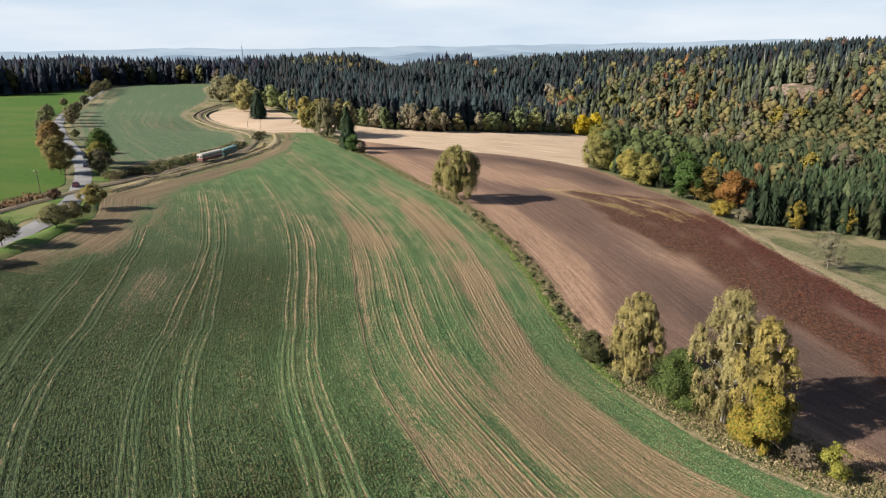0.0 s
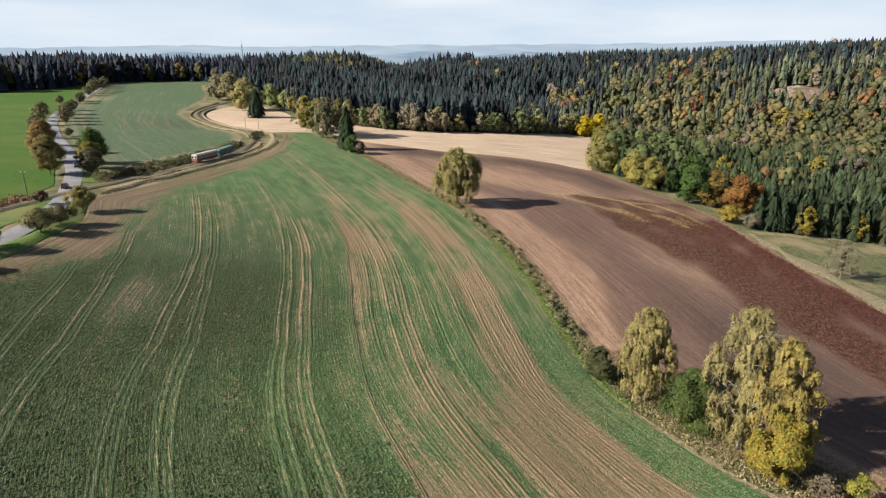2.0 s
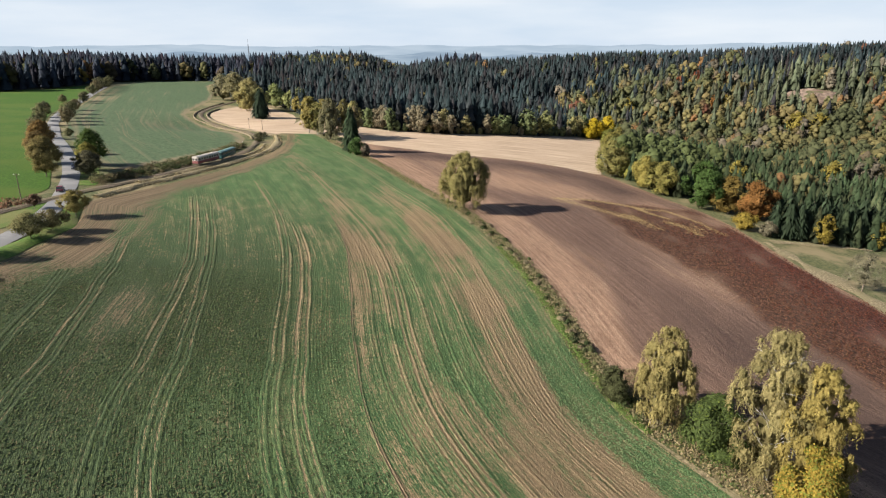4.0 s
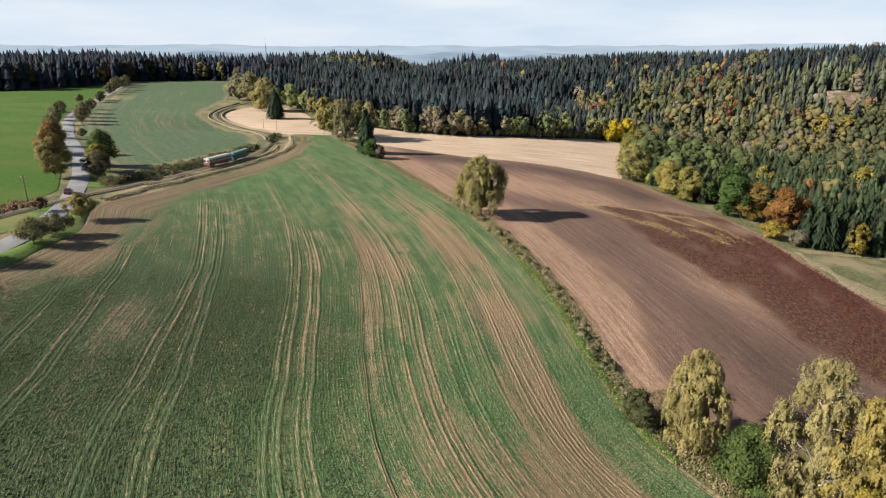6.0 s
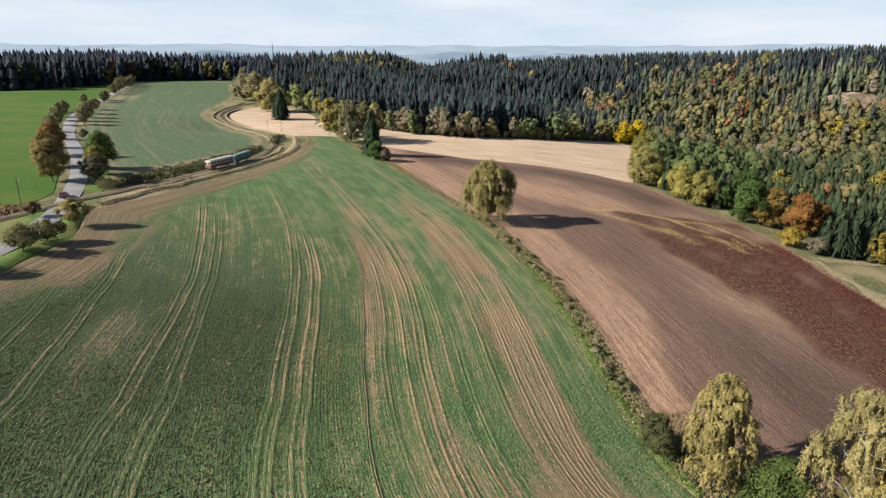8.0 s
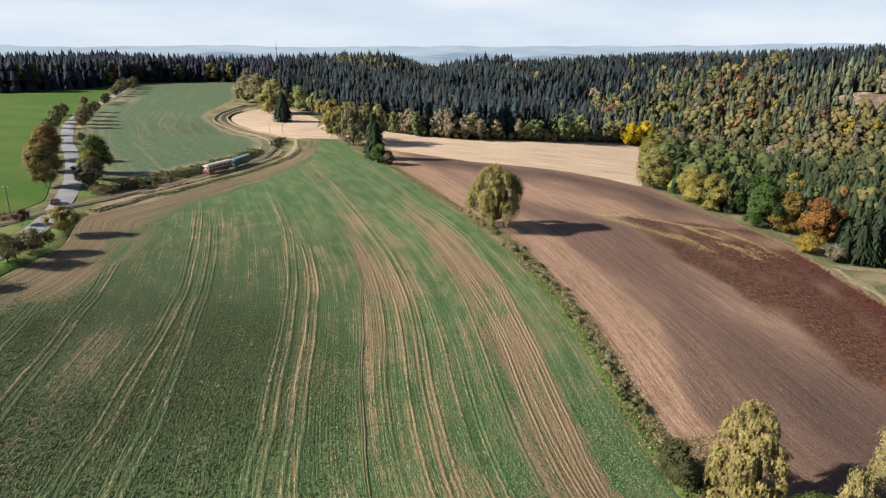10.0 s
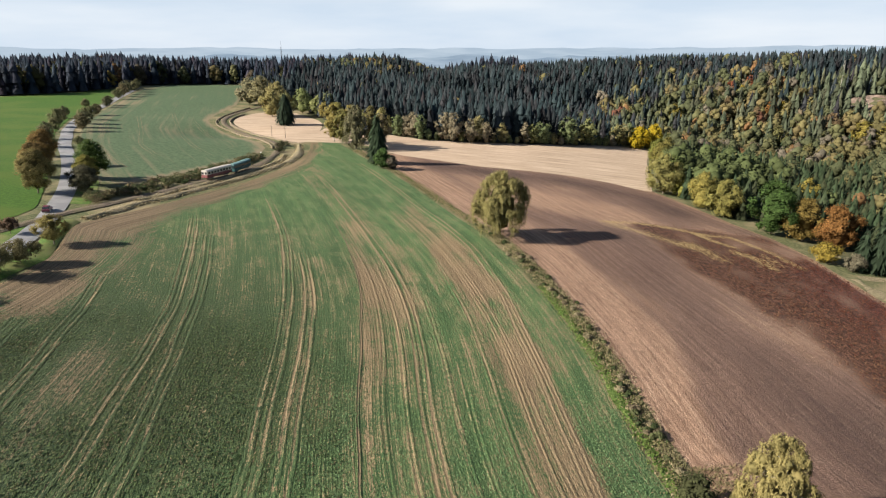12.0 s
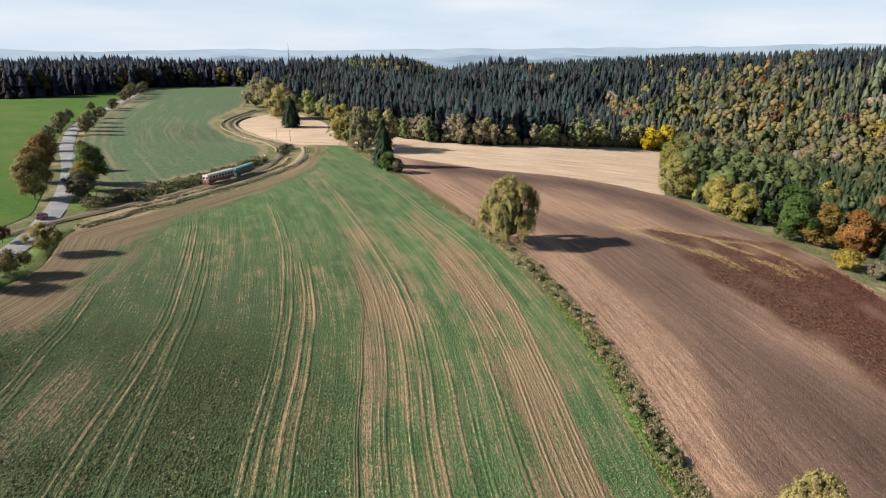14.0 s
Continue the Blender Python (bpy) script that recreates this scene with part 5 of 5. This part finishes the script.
for i, (x, y) in enumerate(((126, 217), (147, 221))):
    broadleaf("edge_tree", x, y, 11 - i, 6.5, (0.18, 0.14, 0.03), n=1800, leaf=0.42, seed=315 + i, low=0.02, label="slim yellow tree before the dark spruces", group="field edge trees", branchy=False)

# ---- strip between the fields, banks and verges ----
BANK = curve([(-97, 187), (-95.7, 193.5), (-94.7, 199), (-94, 204), (-92, 209.5), (-89.6, 217), (-86.7, 229), (-82.9, 241), (-80, 258.5), (-76.8, 276), (-76.3, 293), (-79.1, 314), (-85.3, 336)], 1.2)
tagged(ribbon("grass_bank", BANK, 3.0, 0.1, DRY, crown=0.7, wobble=0.5, sections=7), "pale dry grass bank between crop and railway", "bank", kind="structure")
inner = curve([(-95.5, 209), (-92.1, 221), (-88.4, 235.3), (-84.6, 252), (-81.6, 270), (-80, 288), (-82.5, 304)], 1.2)
tagged(ribbon("grass_bank", inner, 1.9, 0.1, DRY, crown=0.6, wobble=0.6, sections=5), "low dry grass ridge beside the track", "bank", kind="structure")
OUTER = curve([(-92, 318), (-95.5, 327), (-103.8, 341), (-120, 365), (-132, 377.5), (-143.5, 387), (-150.5, 399), (-155, 418), (-157.5, 443), (-157.5, 473)], 1.2)
tagged(ribbon("grass_bank", OUTER, 1.2, 0.1, BALLAST, crown=0.6, wobble=0.6, sections=5), "brown grassy ridge along the railway bend", "bank", kind="structure")
NEARSIDE = curve([(-85.5, 337), (-96, 344), (-108.5, 361), (-125, 380), (-136.7, 391), (-144, 403), (-147.8, 419.7), (-148.5, 437)], 1.2)
tagged(ribbon("grass_bank", NEARSIDE, 1.5, 0.1, BALLAST, crown=0.7, wobble=0.6, sections=5), "brown weedy ridge along the cutting", "bank", kind="structure")
COVE = curve([(-87, 339), (-96.5, 345.5), (-107.5, 361.5), (-123.5, 380.5), (-135.5, 392), (-142.5, 404.5), (-146, 420), (-146, 440), (-141, 458)], 2)
cove_r = curve([(-84, 350), (-86, 372), (-92, 410), (-100, 432), (-112, 448), (-122, 462)], 2)
m = min(len(COVE), len(cove_r))
lerp = np.linspace(0, 1, 24)[None, :, None]
cove_xy = COVE[np.linspace(0, len(COVE) - 1, m).astype(int)][:, None] * (1 - lerp) + cove_r[np.linspace(0, len(cove_r) - 1, m).astype(int)][:, None] * lerp
ob = drape("stubble_field", cove_xy, 0.12, STUBBLE, attrs=(("dark", np.full(cove_xy.shape[:2], 0.3)),), uv=cove_xy)
tagged(ob, "pale stubble between the railway bend and the grove", "field", kind="structure")
VERGE_LINE = curve([(-90.5, 60), (-89.5, 118), (-89.5, 150), (-92, 164), (-96.5, 175), (-99, 184)], 1.5)
tagged(ribbon("grass_verge", VERGE_LINE, 5.0, 0.12, VERGE, crown=0.55, wobble=0.3, sections=7), "bright green roadside grass verge", "verge", kind="structure")
tagged(ribbon("grass_verge", curve([(-104, 60), (-103.5, 110), (-103, 140), (-104, 160), (-106, 176)], 1.5), 9, 0.1, VERGE, wobble=0.2, sections=5), "mown yellow-green verge between road and railway", "verge", kind="structure")
tagged(ribbon("grass_verge", curve([(-107.5, 200), (-112, 212), (-120, 226), (-132, 246)], 1.5), 5, 0.11, VERGE, wobble=0.3, sections=5), "green grass below the roadside trees", "verge", kind="structure")

MARGIN = curve([(123, 92), (118, 112), (114.5, 133), (112.5, 150), (110.5, 165), (107.5, 180), (105, 198), (104, 211)], 1.5)
tagged(ribbon("dry_margin", MARGIN, 5.5, 0.09, DRY, crown=0.15, wobble=0.8, sections=9), "pale dry grass margin beside the weedy field", "verge", kind="structure")

PATHSIDE = EDGE[(EDGE[:, 1] > 64) & (EDGE[:, 1] < 150)]
MEADOW_LINE = curve([(106, 213), (118, 215), (134, 217.5), (152, 222), (175, 229)], 1.5)
tagged(ribbon("footpath", MEADOW_LINE, 2.6, 0.14, DRY, wobble=0.7, sections=5), "pale trodden strip along the foot of the spruces", "path", kind="structure")
tagged(ribbon("footpath", PATHSIDE + normals(PATHSIDE) * (0.5 if normals(PATHSIDE)[5, 0] > 0 else -0.5), 0.8, 0.14, DRY, wobble=0.6), "trodden pale path along the crop edge", "path", kind="structure")


def tufts(name, xy, size, high, cols, label, category, seed, lift=0.05, upright=1.2, k=3, loose=0.9):
    """Clumps of blades: bent leaves standing on the land, as one stuff."""
    r = np.random.RandomState(seed)
    n = len(xy)
    z = ground(xy[:, 0], xy[:, 1]) + lift
    p = np.repeat(np.c_[xy, z], k, 0) + r.normal(size=(n * k, 3)) * [size * 0.35, size * 0.35, 0]
    p[:, 2] += r.uniform(0.15, 1, n * k) * np.repeat(high * r.uniform(0.5, 1.2, n), k)
    v, f = leaf_quads(p, size, r, -upright, np.tile([[-0.25, -0.2, 0.9]], (n * k, 1)), loose)
    tint = np.repeat(np.array(cols)[r.randint(0, len(cols), n)] * r.uniform(0.7, 1.25, (n, 1)), k * 4, 0)
    return tagged(new(name, mesh_of(name, v, f, [LEAF], attrs=(("tint", tint),))), label, category, kind="stuff")


def along(line, count, spread, seed, shift=0.0):
    r = np.random.RandomState(seed)
    i = r.randint(0, len(line), count)
    return line[i] + normals(line)[i] * (r.normal(size=(count, 1)) * spread + shift) + r.normal(size=(count, 2)) * 0.4


side = -1 if normals(EDGE)[100, 0] < 0 else 1
hedge = EDGE[(EDGE[:, 1] > 66) & (EDGE[:, 1] < 330)]
tufts("strip_grass", along(hedge, 12000, 1.0, 51, side * 2.8), 0.26, 0.36, [(0.07, 0.10, 0.035), (0.22, 0.185, 0.095), (0.12, 0.13, 0.045), (0.30, 0.245, 0.15), (0.26, 0.21, 0.13), (0.17, 0.135, 0.085)], "tall mixed dry and green grass between the fields", "grass", 52)
near_strip = EDGE[(EDGE[:, 1] > 66) & (EDGE[:, 1] < 118)]
tufts("strip_grass", along(near_strip, 11000, 3.2, 53, side * 8), 0.2, 0.3, [(0.21, 0.165, 0.095), (0.17, 0.135, 0.08), (0.14, 0.125, 0.06), (0.18, 0.13, 0.08)], "dry brown weeds under the birches", "grass", 54)
dark_strip = EDGE[(EDGE[:, 1] > 100) & (EDGE[:, 1] < 215)]
GREENEDGE = EDGE[(EDGE[:, 1] > 100) & (EDGE[:, 1] < 172)]
tagged(ribbon("grass_verge", GREENEDGE + normals(GREENEDGE) * (side * 1.0), 1.3, 0.13, FRESH, crown=0.1, wobble=0.95, sections=5), "bright green grass strip along the crop edge", "verge", kind="structure")
tufts("strip_grass", along(GREENEDGE, 2600, 0.45, 57, side * 1.2), 0.3, 0.25, [(0.075, 0.13, 0.03), (0.105, 0.16, 0.038), (0.13, 0.16, 0.05)], "fresh green grass beside the crop", "grass", 58)
tufts("strip_grass", along(dark_strip, 7500, 0.6, 60, side * 4.2), 0.2, 0.4, [(0.22, 0.185, 0.11), (0.17, 0.15, 0.08), (0.12, 0.12, 0.05), (0.25, 0.21, 0.13)], "pale dry grass beside the tilled earth", "grass", 61)
for i, p in enumerate(along(dark_strip, 64, 0.8, 55, side * 3.0)):
    r = np.random.RandomState(600 + i)
    h = r.uniform(0.55, 1.3) + (0.8 if p[1] < 118 else 0)
    broadleaf("shrub", p[0], p[1], h, h * r.uniform(1.2, 1.7), [(0.06, 0.072, 0.03), (0.09, 0.10, 0.045), (0.23, 0.195, 0.125), (0.16, 0.13, 0.085), (0.05, 0.066, 0.028)][i % 5], n=190, leaf=0.3, seed=600 + i, low=0.02, label="low dark or dry tan shrub in the strip between fields", group="strip shrubs", branchy=False)
tufts("bank_grass", np.vstack([along(BANK, 6000, 0.8, 56), along(inner, 2000, 0.6, 57), along(OUTER, 500, 0.7, 58)]), 0.26, 0.55, [(0.34, 0.28, 0.17), (0.30, 0.24, 0.14), (0.24, 0.19, 0.11), (0.38, 0.32, 0.20)], "pale dry reed grass on the railway banks", "grass", 59)
hedge_line = curve([(-106.5, 203), (-104, 211), (-101, 220.6), (-98.6, 232.7), (-95.8, 246), (-93, 263), (-90.6, 283), (-90.5, 296)], 1.5)
for i, p in enumerate(along(hedge_line, 150, 1.9, 61)):
    r = np.random.RandomState(700 + i)
    h = r.uniform(1.1, 2.6)
    broadleaf("shrub", p[0], p[1], h, h * r.uniform(1.4, 2.0), [(0.075, 0.085, 0.038), (0.11, 0.105, 0.05), (0.13, 0.105, 0.06), (0.06, 0.078, 0.034)][i % 4], n=150, leaf=0.38, seed=700 + i, low=0.02, label="dark bramble shrub beside the railway", group="railway shrubs", branchy=False)
for i, p in enumerate(along(curve([(-93, 312), (-99, 326), (-96, 330)], 1), 7, 1.5, 63)):
    broadleaf("shrub", p[0] + 7, p[1], 2.4, 3.4, (0.06, 0.06, 0.03), n=260, leaf=0.36, seed=760 + i, low=0.02, label="dark bramble shrub beside the railway", group="railway shrubs", branchy=False)
west_rail = RAILWAY[(RAILWAY[:, 1] > 100) & (RAILWAY[:, 1] < 176)]
tufts("bank_grass", along(west_rail, 900, 1.6, 64, -4 if normals(RAILWAY)[60, 0] > 0 else 4), 0.7, 0.7, [(0.15, 0.08, 0.05), (0.11, 0.075, 0.045), (0.17, 0.12, 0.07)], "reddish brown brambles along the railway", "grass", 65)

# rusty weeds of the tilled field
wr = np.random.RandomState(71)
wy, wt = wr.uniform(95, 246, 19000), wr.uniform(0, 1, 19000)
wxr = np.interp(wy, ty, tr_)
wx = wxr - 1 - wt * np.interp(wy, [20, 100, 120, 150, 181, 212, 235, 248], [42, 40, 38, 43, 43, 50, 50, 40])
keep = (waves(wx, wy * 0.6, 5, 35) > 0.24 + 0.3 * wr.uniform(-1, 1, 19000)) & (wr.uniform(size=19000) > smooth(205, 240, wy) * 0.8) & (wr.uniform(size=19000) > smooth(0.72, 1.0, wt))
reddish = keep & (wt * 40 < 20 + 10 * wr.normal(size=19000)) & (wy < 225)
tufts("rusty_weeds", np.c_[wx, wy][keep & ~reddish], 0.2, 0.42, [(0.092, 0.043, 0.026), (0.062, 0.029, 0.019), (0.14, 0.078, 0.043), (0.10, 0.046, 0.028)], "dead brown weeds on the tilled field", "weeds", 72, k=4)
tufts("rusty_weeds", np.c_[wx, wy][reddish], 0.22, 0.5, [(0.092, 0.030, 0.020), (0.06, 0.020, 0.014), (0.115, 0.045, 0.027)], "dead rust-red dock weeds on the tilled field", "weeds", 73, k=4)

# crop plants near by, in their rows
pr = np.random.RandomState(81)
ps, pd = 345 - 165 * pr.uniform(0, 1, 520000) ** 1.5, pr.uniform(0.8, 108, 520000)
pd = np.round(pd / 0.45) * 0.45 + pr.normal(size=520000) * 0.06
pi = np.clip((ps / 1.5).astype(int), 0, len(EDGE) - 2)
pf = (ps / 1.5 - pi)[:, None]
pe, pn = EDGE[pi] * (1 - pf) + EDGE[pi + 1] * pf, en[pi] * (1 - pf) + en[pi + 1] * pf
pp = pe + pn * pd[:, None]
pj = np.clip((pd / wide[pi] * 110).astype(int), 0, 110)
keep = (pd < wide[pi] - 1) & (pr.uniform(size=520000) > bare[pi, pj] * 1.4 + 0.32 + 0.9 * (1 - smooth(190, 285, ps))) & (np.abs(pp[:, 0]) < 0.72 * pp[:, 1] + 14) & (pp[:, 1] > 52)
for table, start, wear in TRACKS:
    keep &= np.abs(np.abs(pd - follow(table, ps)) - 0.8) > 0.38
keep &= np.abs(pd - follow(FURROW, ps)) > 0.35
# beyond 44 m plants are tinted darker, like the shade painted on the field
lush = pd + 6 * pr.normal(size=520000) > 44
tufts("crop_plants", pp[keep & lush], 0.2, 0.15, [(0.026, 0.046, 0.018), (0.050, 0.074, 0.029), (0.086, 0.108, 0.046), (0.090, 0.080, 0.045)], "leafy dark green crop plants standing in drill rows", "crop", 82, 0.1, 0.3, 2, 0.55)
tufts("crop_plants", pp[keep & ~lush & (pr.uniform(size=520000) < 0.8)], 0.19, 0.15, [(0.080, 0.135, 0.062), (0.105, 0.165, 0.075), (0.13, 0.195, 0.092), (0.11, 0.17, 0.085)], "leafy fresh green crop plants standing in drill rows", "crop", 83, 0.1, 0.1, 2, 0.55)

# ---- railway ----
def rail_line(shift):
    line = RAILWAY + normals(RAILWAY) * shift
    ob = ribbon("rail", line, 0.12, 0.62, RAIL)
    ob.parent = bed


rail_line(-0.38)
rail_line(0.38)
GLASS = flat_paint("dark_window_glass", (0.02, 0.025, 0.03), 0.12, 0.6)
CREAM, REDP, TEAL, MINT, GREY = flat_paint("cream_paint", (0.42, 0.385, 0.34)), flat_paint("dark_red_paint", (0.15, 0.04, 0.04)), flat_paint("teal_paint", (0.014, 0.07, 0.068)), flat_paint("pale_green_roof_paint", (0.13, 0.23, 0.22), 0.6), flat_paint("dark_grey_metal", (0.05, 0.05, 0.055), 0.6)
WHITE = flat_paint("white_paint", (0.75, 0.75, 0.72))


def railcar(x, y, turn, lower, upper, roof, label, length=12.6):
    car = tagged(new("railcar"), label, "train", "two-car train")
    car.matrix_world = pose(x, y, gz(x, y) + 0.55, 0, 0, turn)
    L = length / 2
    part("lower_body", box(bmesh.new(), -L, L, -1.2, 1.2, 0.75, 1.75, 0.08), lower, car)
    part("upper_body", box(bmesh.new(), -L + 0.02, L - 0.02, -1.18, 1.18, 1.7, 2.95, 0.1), upper, car)
    bm = bmesh.new()
    for k in range(9):
        a0, a1 = math.pi * k / 9, math.pi * (k + 1) / 9
        q = [(-L - 0.05, 1.24 * math.cos(a0), 2.9 + 0.5 * math.sin(a0)), (-L - 0.05, 1.24 * math.cos(a1), 2.9 + 0.5 * math.sin(a1)), (L + 0.05, 1.24 * math.cos(a1), 2.9 + 0.5 * math.sin(a1)), (L + 0.05, 1.24 * math.cos(a0), 2.9 + 0.5 * math.sin(a0))]
        bm.faces.new([bm.verts.new(p) for p in q])
    for e in (-1, 1):
        bm.faces.new([bm.verts.new((e * (L + 0.05), 1.24 * math.cos(math.pi * k / 9), 2.9 + 0.5 * math.sin(math.pi * k / 9))) for k in range(10)])
    bmesh.ops.remove_doubles(bm, verts=bm.verts, dist=0.001)
    part("roof", bm, roof, car)
    n = 8
    for e in (-1, 1):
        for k in range(n):
            c = -L + 1.1 + k * (2 * L - 2.2) / (n - 1)
            part("window", box(bmesh.new(), c - 0.5, c + 0.5, e * 1.19 - 0.02, e * 1.19 + 0.02, 1.9, 2.65, 0.015), GLASS, car)
        for c in (-0.62, 0.62):
            part("windscreen", box(bmesh.new(), e * L - 0.03, e * L + 0.03, c - 0.4, c + 0.4, 1.85, 2.65, 0.015), GLASS, car)
        bm = rod(bmesh.new(), (e * L, 0, 0.85), (e * (L + 0.45), 0, 0.85), 0.09)
        part("coupler", bm, GREY, car)
        bm = box(bmesh.new(), e * L * 0.62 - 1.2, e * L * 0.62 + 1.2, -0.75, 0.75, 0.35, 0.75, 0.04)
        truck = part("bogie", bm, GREY, car)
        for wx_ in (-0.8, 0.8):
            for wy_ in (-0.45, 0.45):
                w = part("wheel", rod(bmesh.new(), (e * L * 0.62 + wx_, wy_ - 0.06, 0.42), (e * L * 0.62 + wx_, wy_ + 0.06, 0.42), 0.36, n=14), RAIL, truck)
    for k in range(3):
        part("roof_vent", box(bmesh.new(), -L * 0.6 + k * L * 0.6 - 0.3, -L * 0.6 + k * L * 0.6 + 0.3, -0.25, 0.25, 3.36, 3.52, 0.04), roof, car)
    return car


def on_line(line, y):
    i = int(np.argmin(np.abs(line[:, 1] - y)))
    d = line[i + 1] - line[i - 1]
    return line[i, 0], line[i, 1], math.degrees(math.atan2(d[1], d[0]))


railcar(*on_line(RAILWAY, 247.5), REDP, CREAM, CREAM, "cream and dark red passenger railcar on the narrow track")
railcar(*on_line(RAILWAY, 260.8), TEAL, TEAL, MINT, "dark teal railcar with pale green roof")


def motor_car(x, y, turn, paint, label):
    car = tagged(new("car"), label, "car", "cars on the road")
    car.matrix_world = pose(x, y, gz(x, y) + 0.2, 0, 0, turn)
    bm = bmesh.new()
    side_view = [(-2.1, 0.3), (-2.12, 0.75), (-1.95, 0.95), (-0.9, 1.0), (1.2, 0.92), (2.0, 0.72), (2.1, 0.45), (2.05, 0.28)]
    for prof, half, m, nm in ((side_view, 0.86, paint, "body"), ([(-1.85, 0.95), (-1.35, 1.42), (0.2, 1.45), (1.05, 0.94)], 0.74, GLASS, "cabin_glass"), ([(-1.38, 1.40), (-1.2, 1.5), (0.05, 1.52), (0.25, 1.42)], 0.72, paint, "roof")):
        bm = bmesh.new()
        rings = [[bm.verts.new((px, s * half, pz)) for px, pz in prof] for s in (-1, 1)]
        bm.faces.new(rings[0])
        bm.faces.new(rings[1][::-1])
        for k in range(len(prof)):
            j = (k + 1) % len(prof)
            bm.faces.new([rings[0][k], rings[1][k], rings[1][j], rings[0][j]])
        bmesh.ops.recalc_face_normals(bm, faces=bm.faces)
        bmesh.ops.bevel(bm, geom=list(bm.edges), offset=0.05, segments=2, affect="EDGES")
        part(nm, bm, m, car)
    for wx_ in (-1.3, 1.3):
        for wy_ in (-0.78, 0.78):
            w = part("wheel", rod(bmesh.new(), (wx_, wy_ - 0.1, 0.31), (wx_, wy_ + 0.1, 0.31), 0.31, n=16), GREY, car)
            part("rim", rod(bmesh.new(), (wx_, wy_ * 1.13 - 0.02, 0.31), (wx_, wy_ * 1.13 + 0.02, 0.31), 0.19, n=12), WHITE, w)
    for s in (-0.62, 0.62):
        part("tail_light", box(bmesh.new(), -2.14, -2.06, s - 0.16, s + 0.16, 0.68, 0.82, 0.015), REDP, car)
        part("headlight", box(bmesh.new(), 2.0, 2.08, s - 0.18, s + 0.18, 0.58, 0.7, 0.015), WHITE, car)
    return car


x, y, a = on_line(ROAD, 190)
motor_car(x - 1.2, y, a, flat_paint("dark_red_car_paint", (0.10, 0.015, 0.03), 0.3, 0.6), "dark red hatchback on the asphalt road")
x, y, a = on_line(ROAD, 223)
motor_car(x + 1.2, y, a + 180, flat_paint("dark_blue_car_paint", (0.015, 0.02, 0.045), 0.3, 0.6), "dark blue car in the shade of roadside trees")


def pole(name, x, y, h, r, mat, label, arm=True):
    p = tagged(new(name), label, "pole")
    p.location = (x, y, gz(x, y))
    part("post", rod(bmesh.new(), (0, 0, -0.3), (0, 0, h), r, r * 0.7), mat, p)
    if arm:
        part("crossarm", box(bmesh.new(), -0.7, 0.7, -0.06, 0.06, h - 0.5, h - 0.38), mat, p)
        for s in (-0.6, 0.6):
            part("insulator", rod(bmesh.new(), (s, 0, h - 0.38), (s, 0, h - 0.18), 0.05), WHITE, p)
    return p


pole("utility_pole", -112, 178, 7.0, 0.14, SLEEPER, "weathered wooden utility pole by the level crossing")
pole("utility_pole", -107, 363.5, 6.0, 0.13, SLEEPER, "thin wooden pole on the stubble by the railway")
pole("utility_pole", -98, 357, 5.5, 0.13, SLEEPER, "thin wooden pole on the stubble by the railway")
post = tagged(new("marker_post"), "small white marker post beside the rails", "post")
post.location = (-90.8, 299, gz(-90.8, 299))
part("post", rod(bmesh.new(), (0, 0, -0.2), (0, 0, 1.5), 0.08), WHITE, post)
part("board", box(bmesh.new(), -0.25, 0.25, -0.05, 0.05, 1.2, 1.7, 0.02), WHITE, post)

# radio mast far behind the west forest
mast = tagged(new("radio_mast"), "thin steel lattice radio mast above the far forest", "mast")
mast.location = (-258, 880, gz(-258, 880))
H = 32
for k in range(3):
    a = k * 2.094
    part("leg", rod(bmesh.new(), (math.cos(a) * 1.2, math.sin(a) * 1.2, 0), (math.cos(a) * 0.35, math.sin(a) * 0.35, H), 0.18, 0.12, 6), GREY, mast)
for k in range(11):
    f = k / 11
    part("brace", rod(bmesh.new(), (1.2 - 0.85 * f, 0, H * f), (-(1.2 - 0.85 * f) / 2, (1.2 - 0.85 * f) * 0.86, H * (f + 0.09)), 0.08, n=5), GREY, mast)
part("aerial", rod(bmesh.new(), (0, 0, H), (0, 0, H + 7), 0.12, 0.05, 6), GREY, mast)
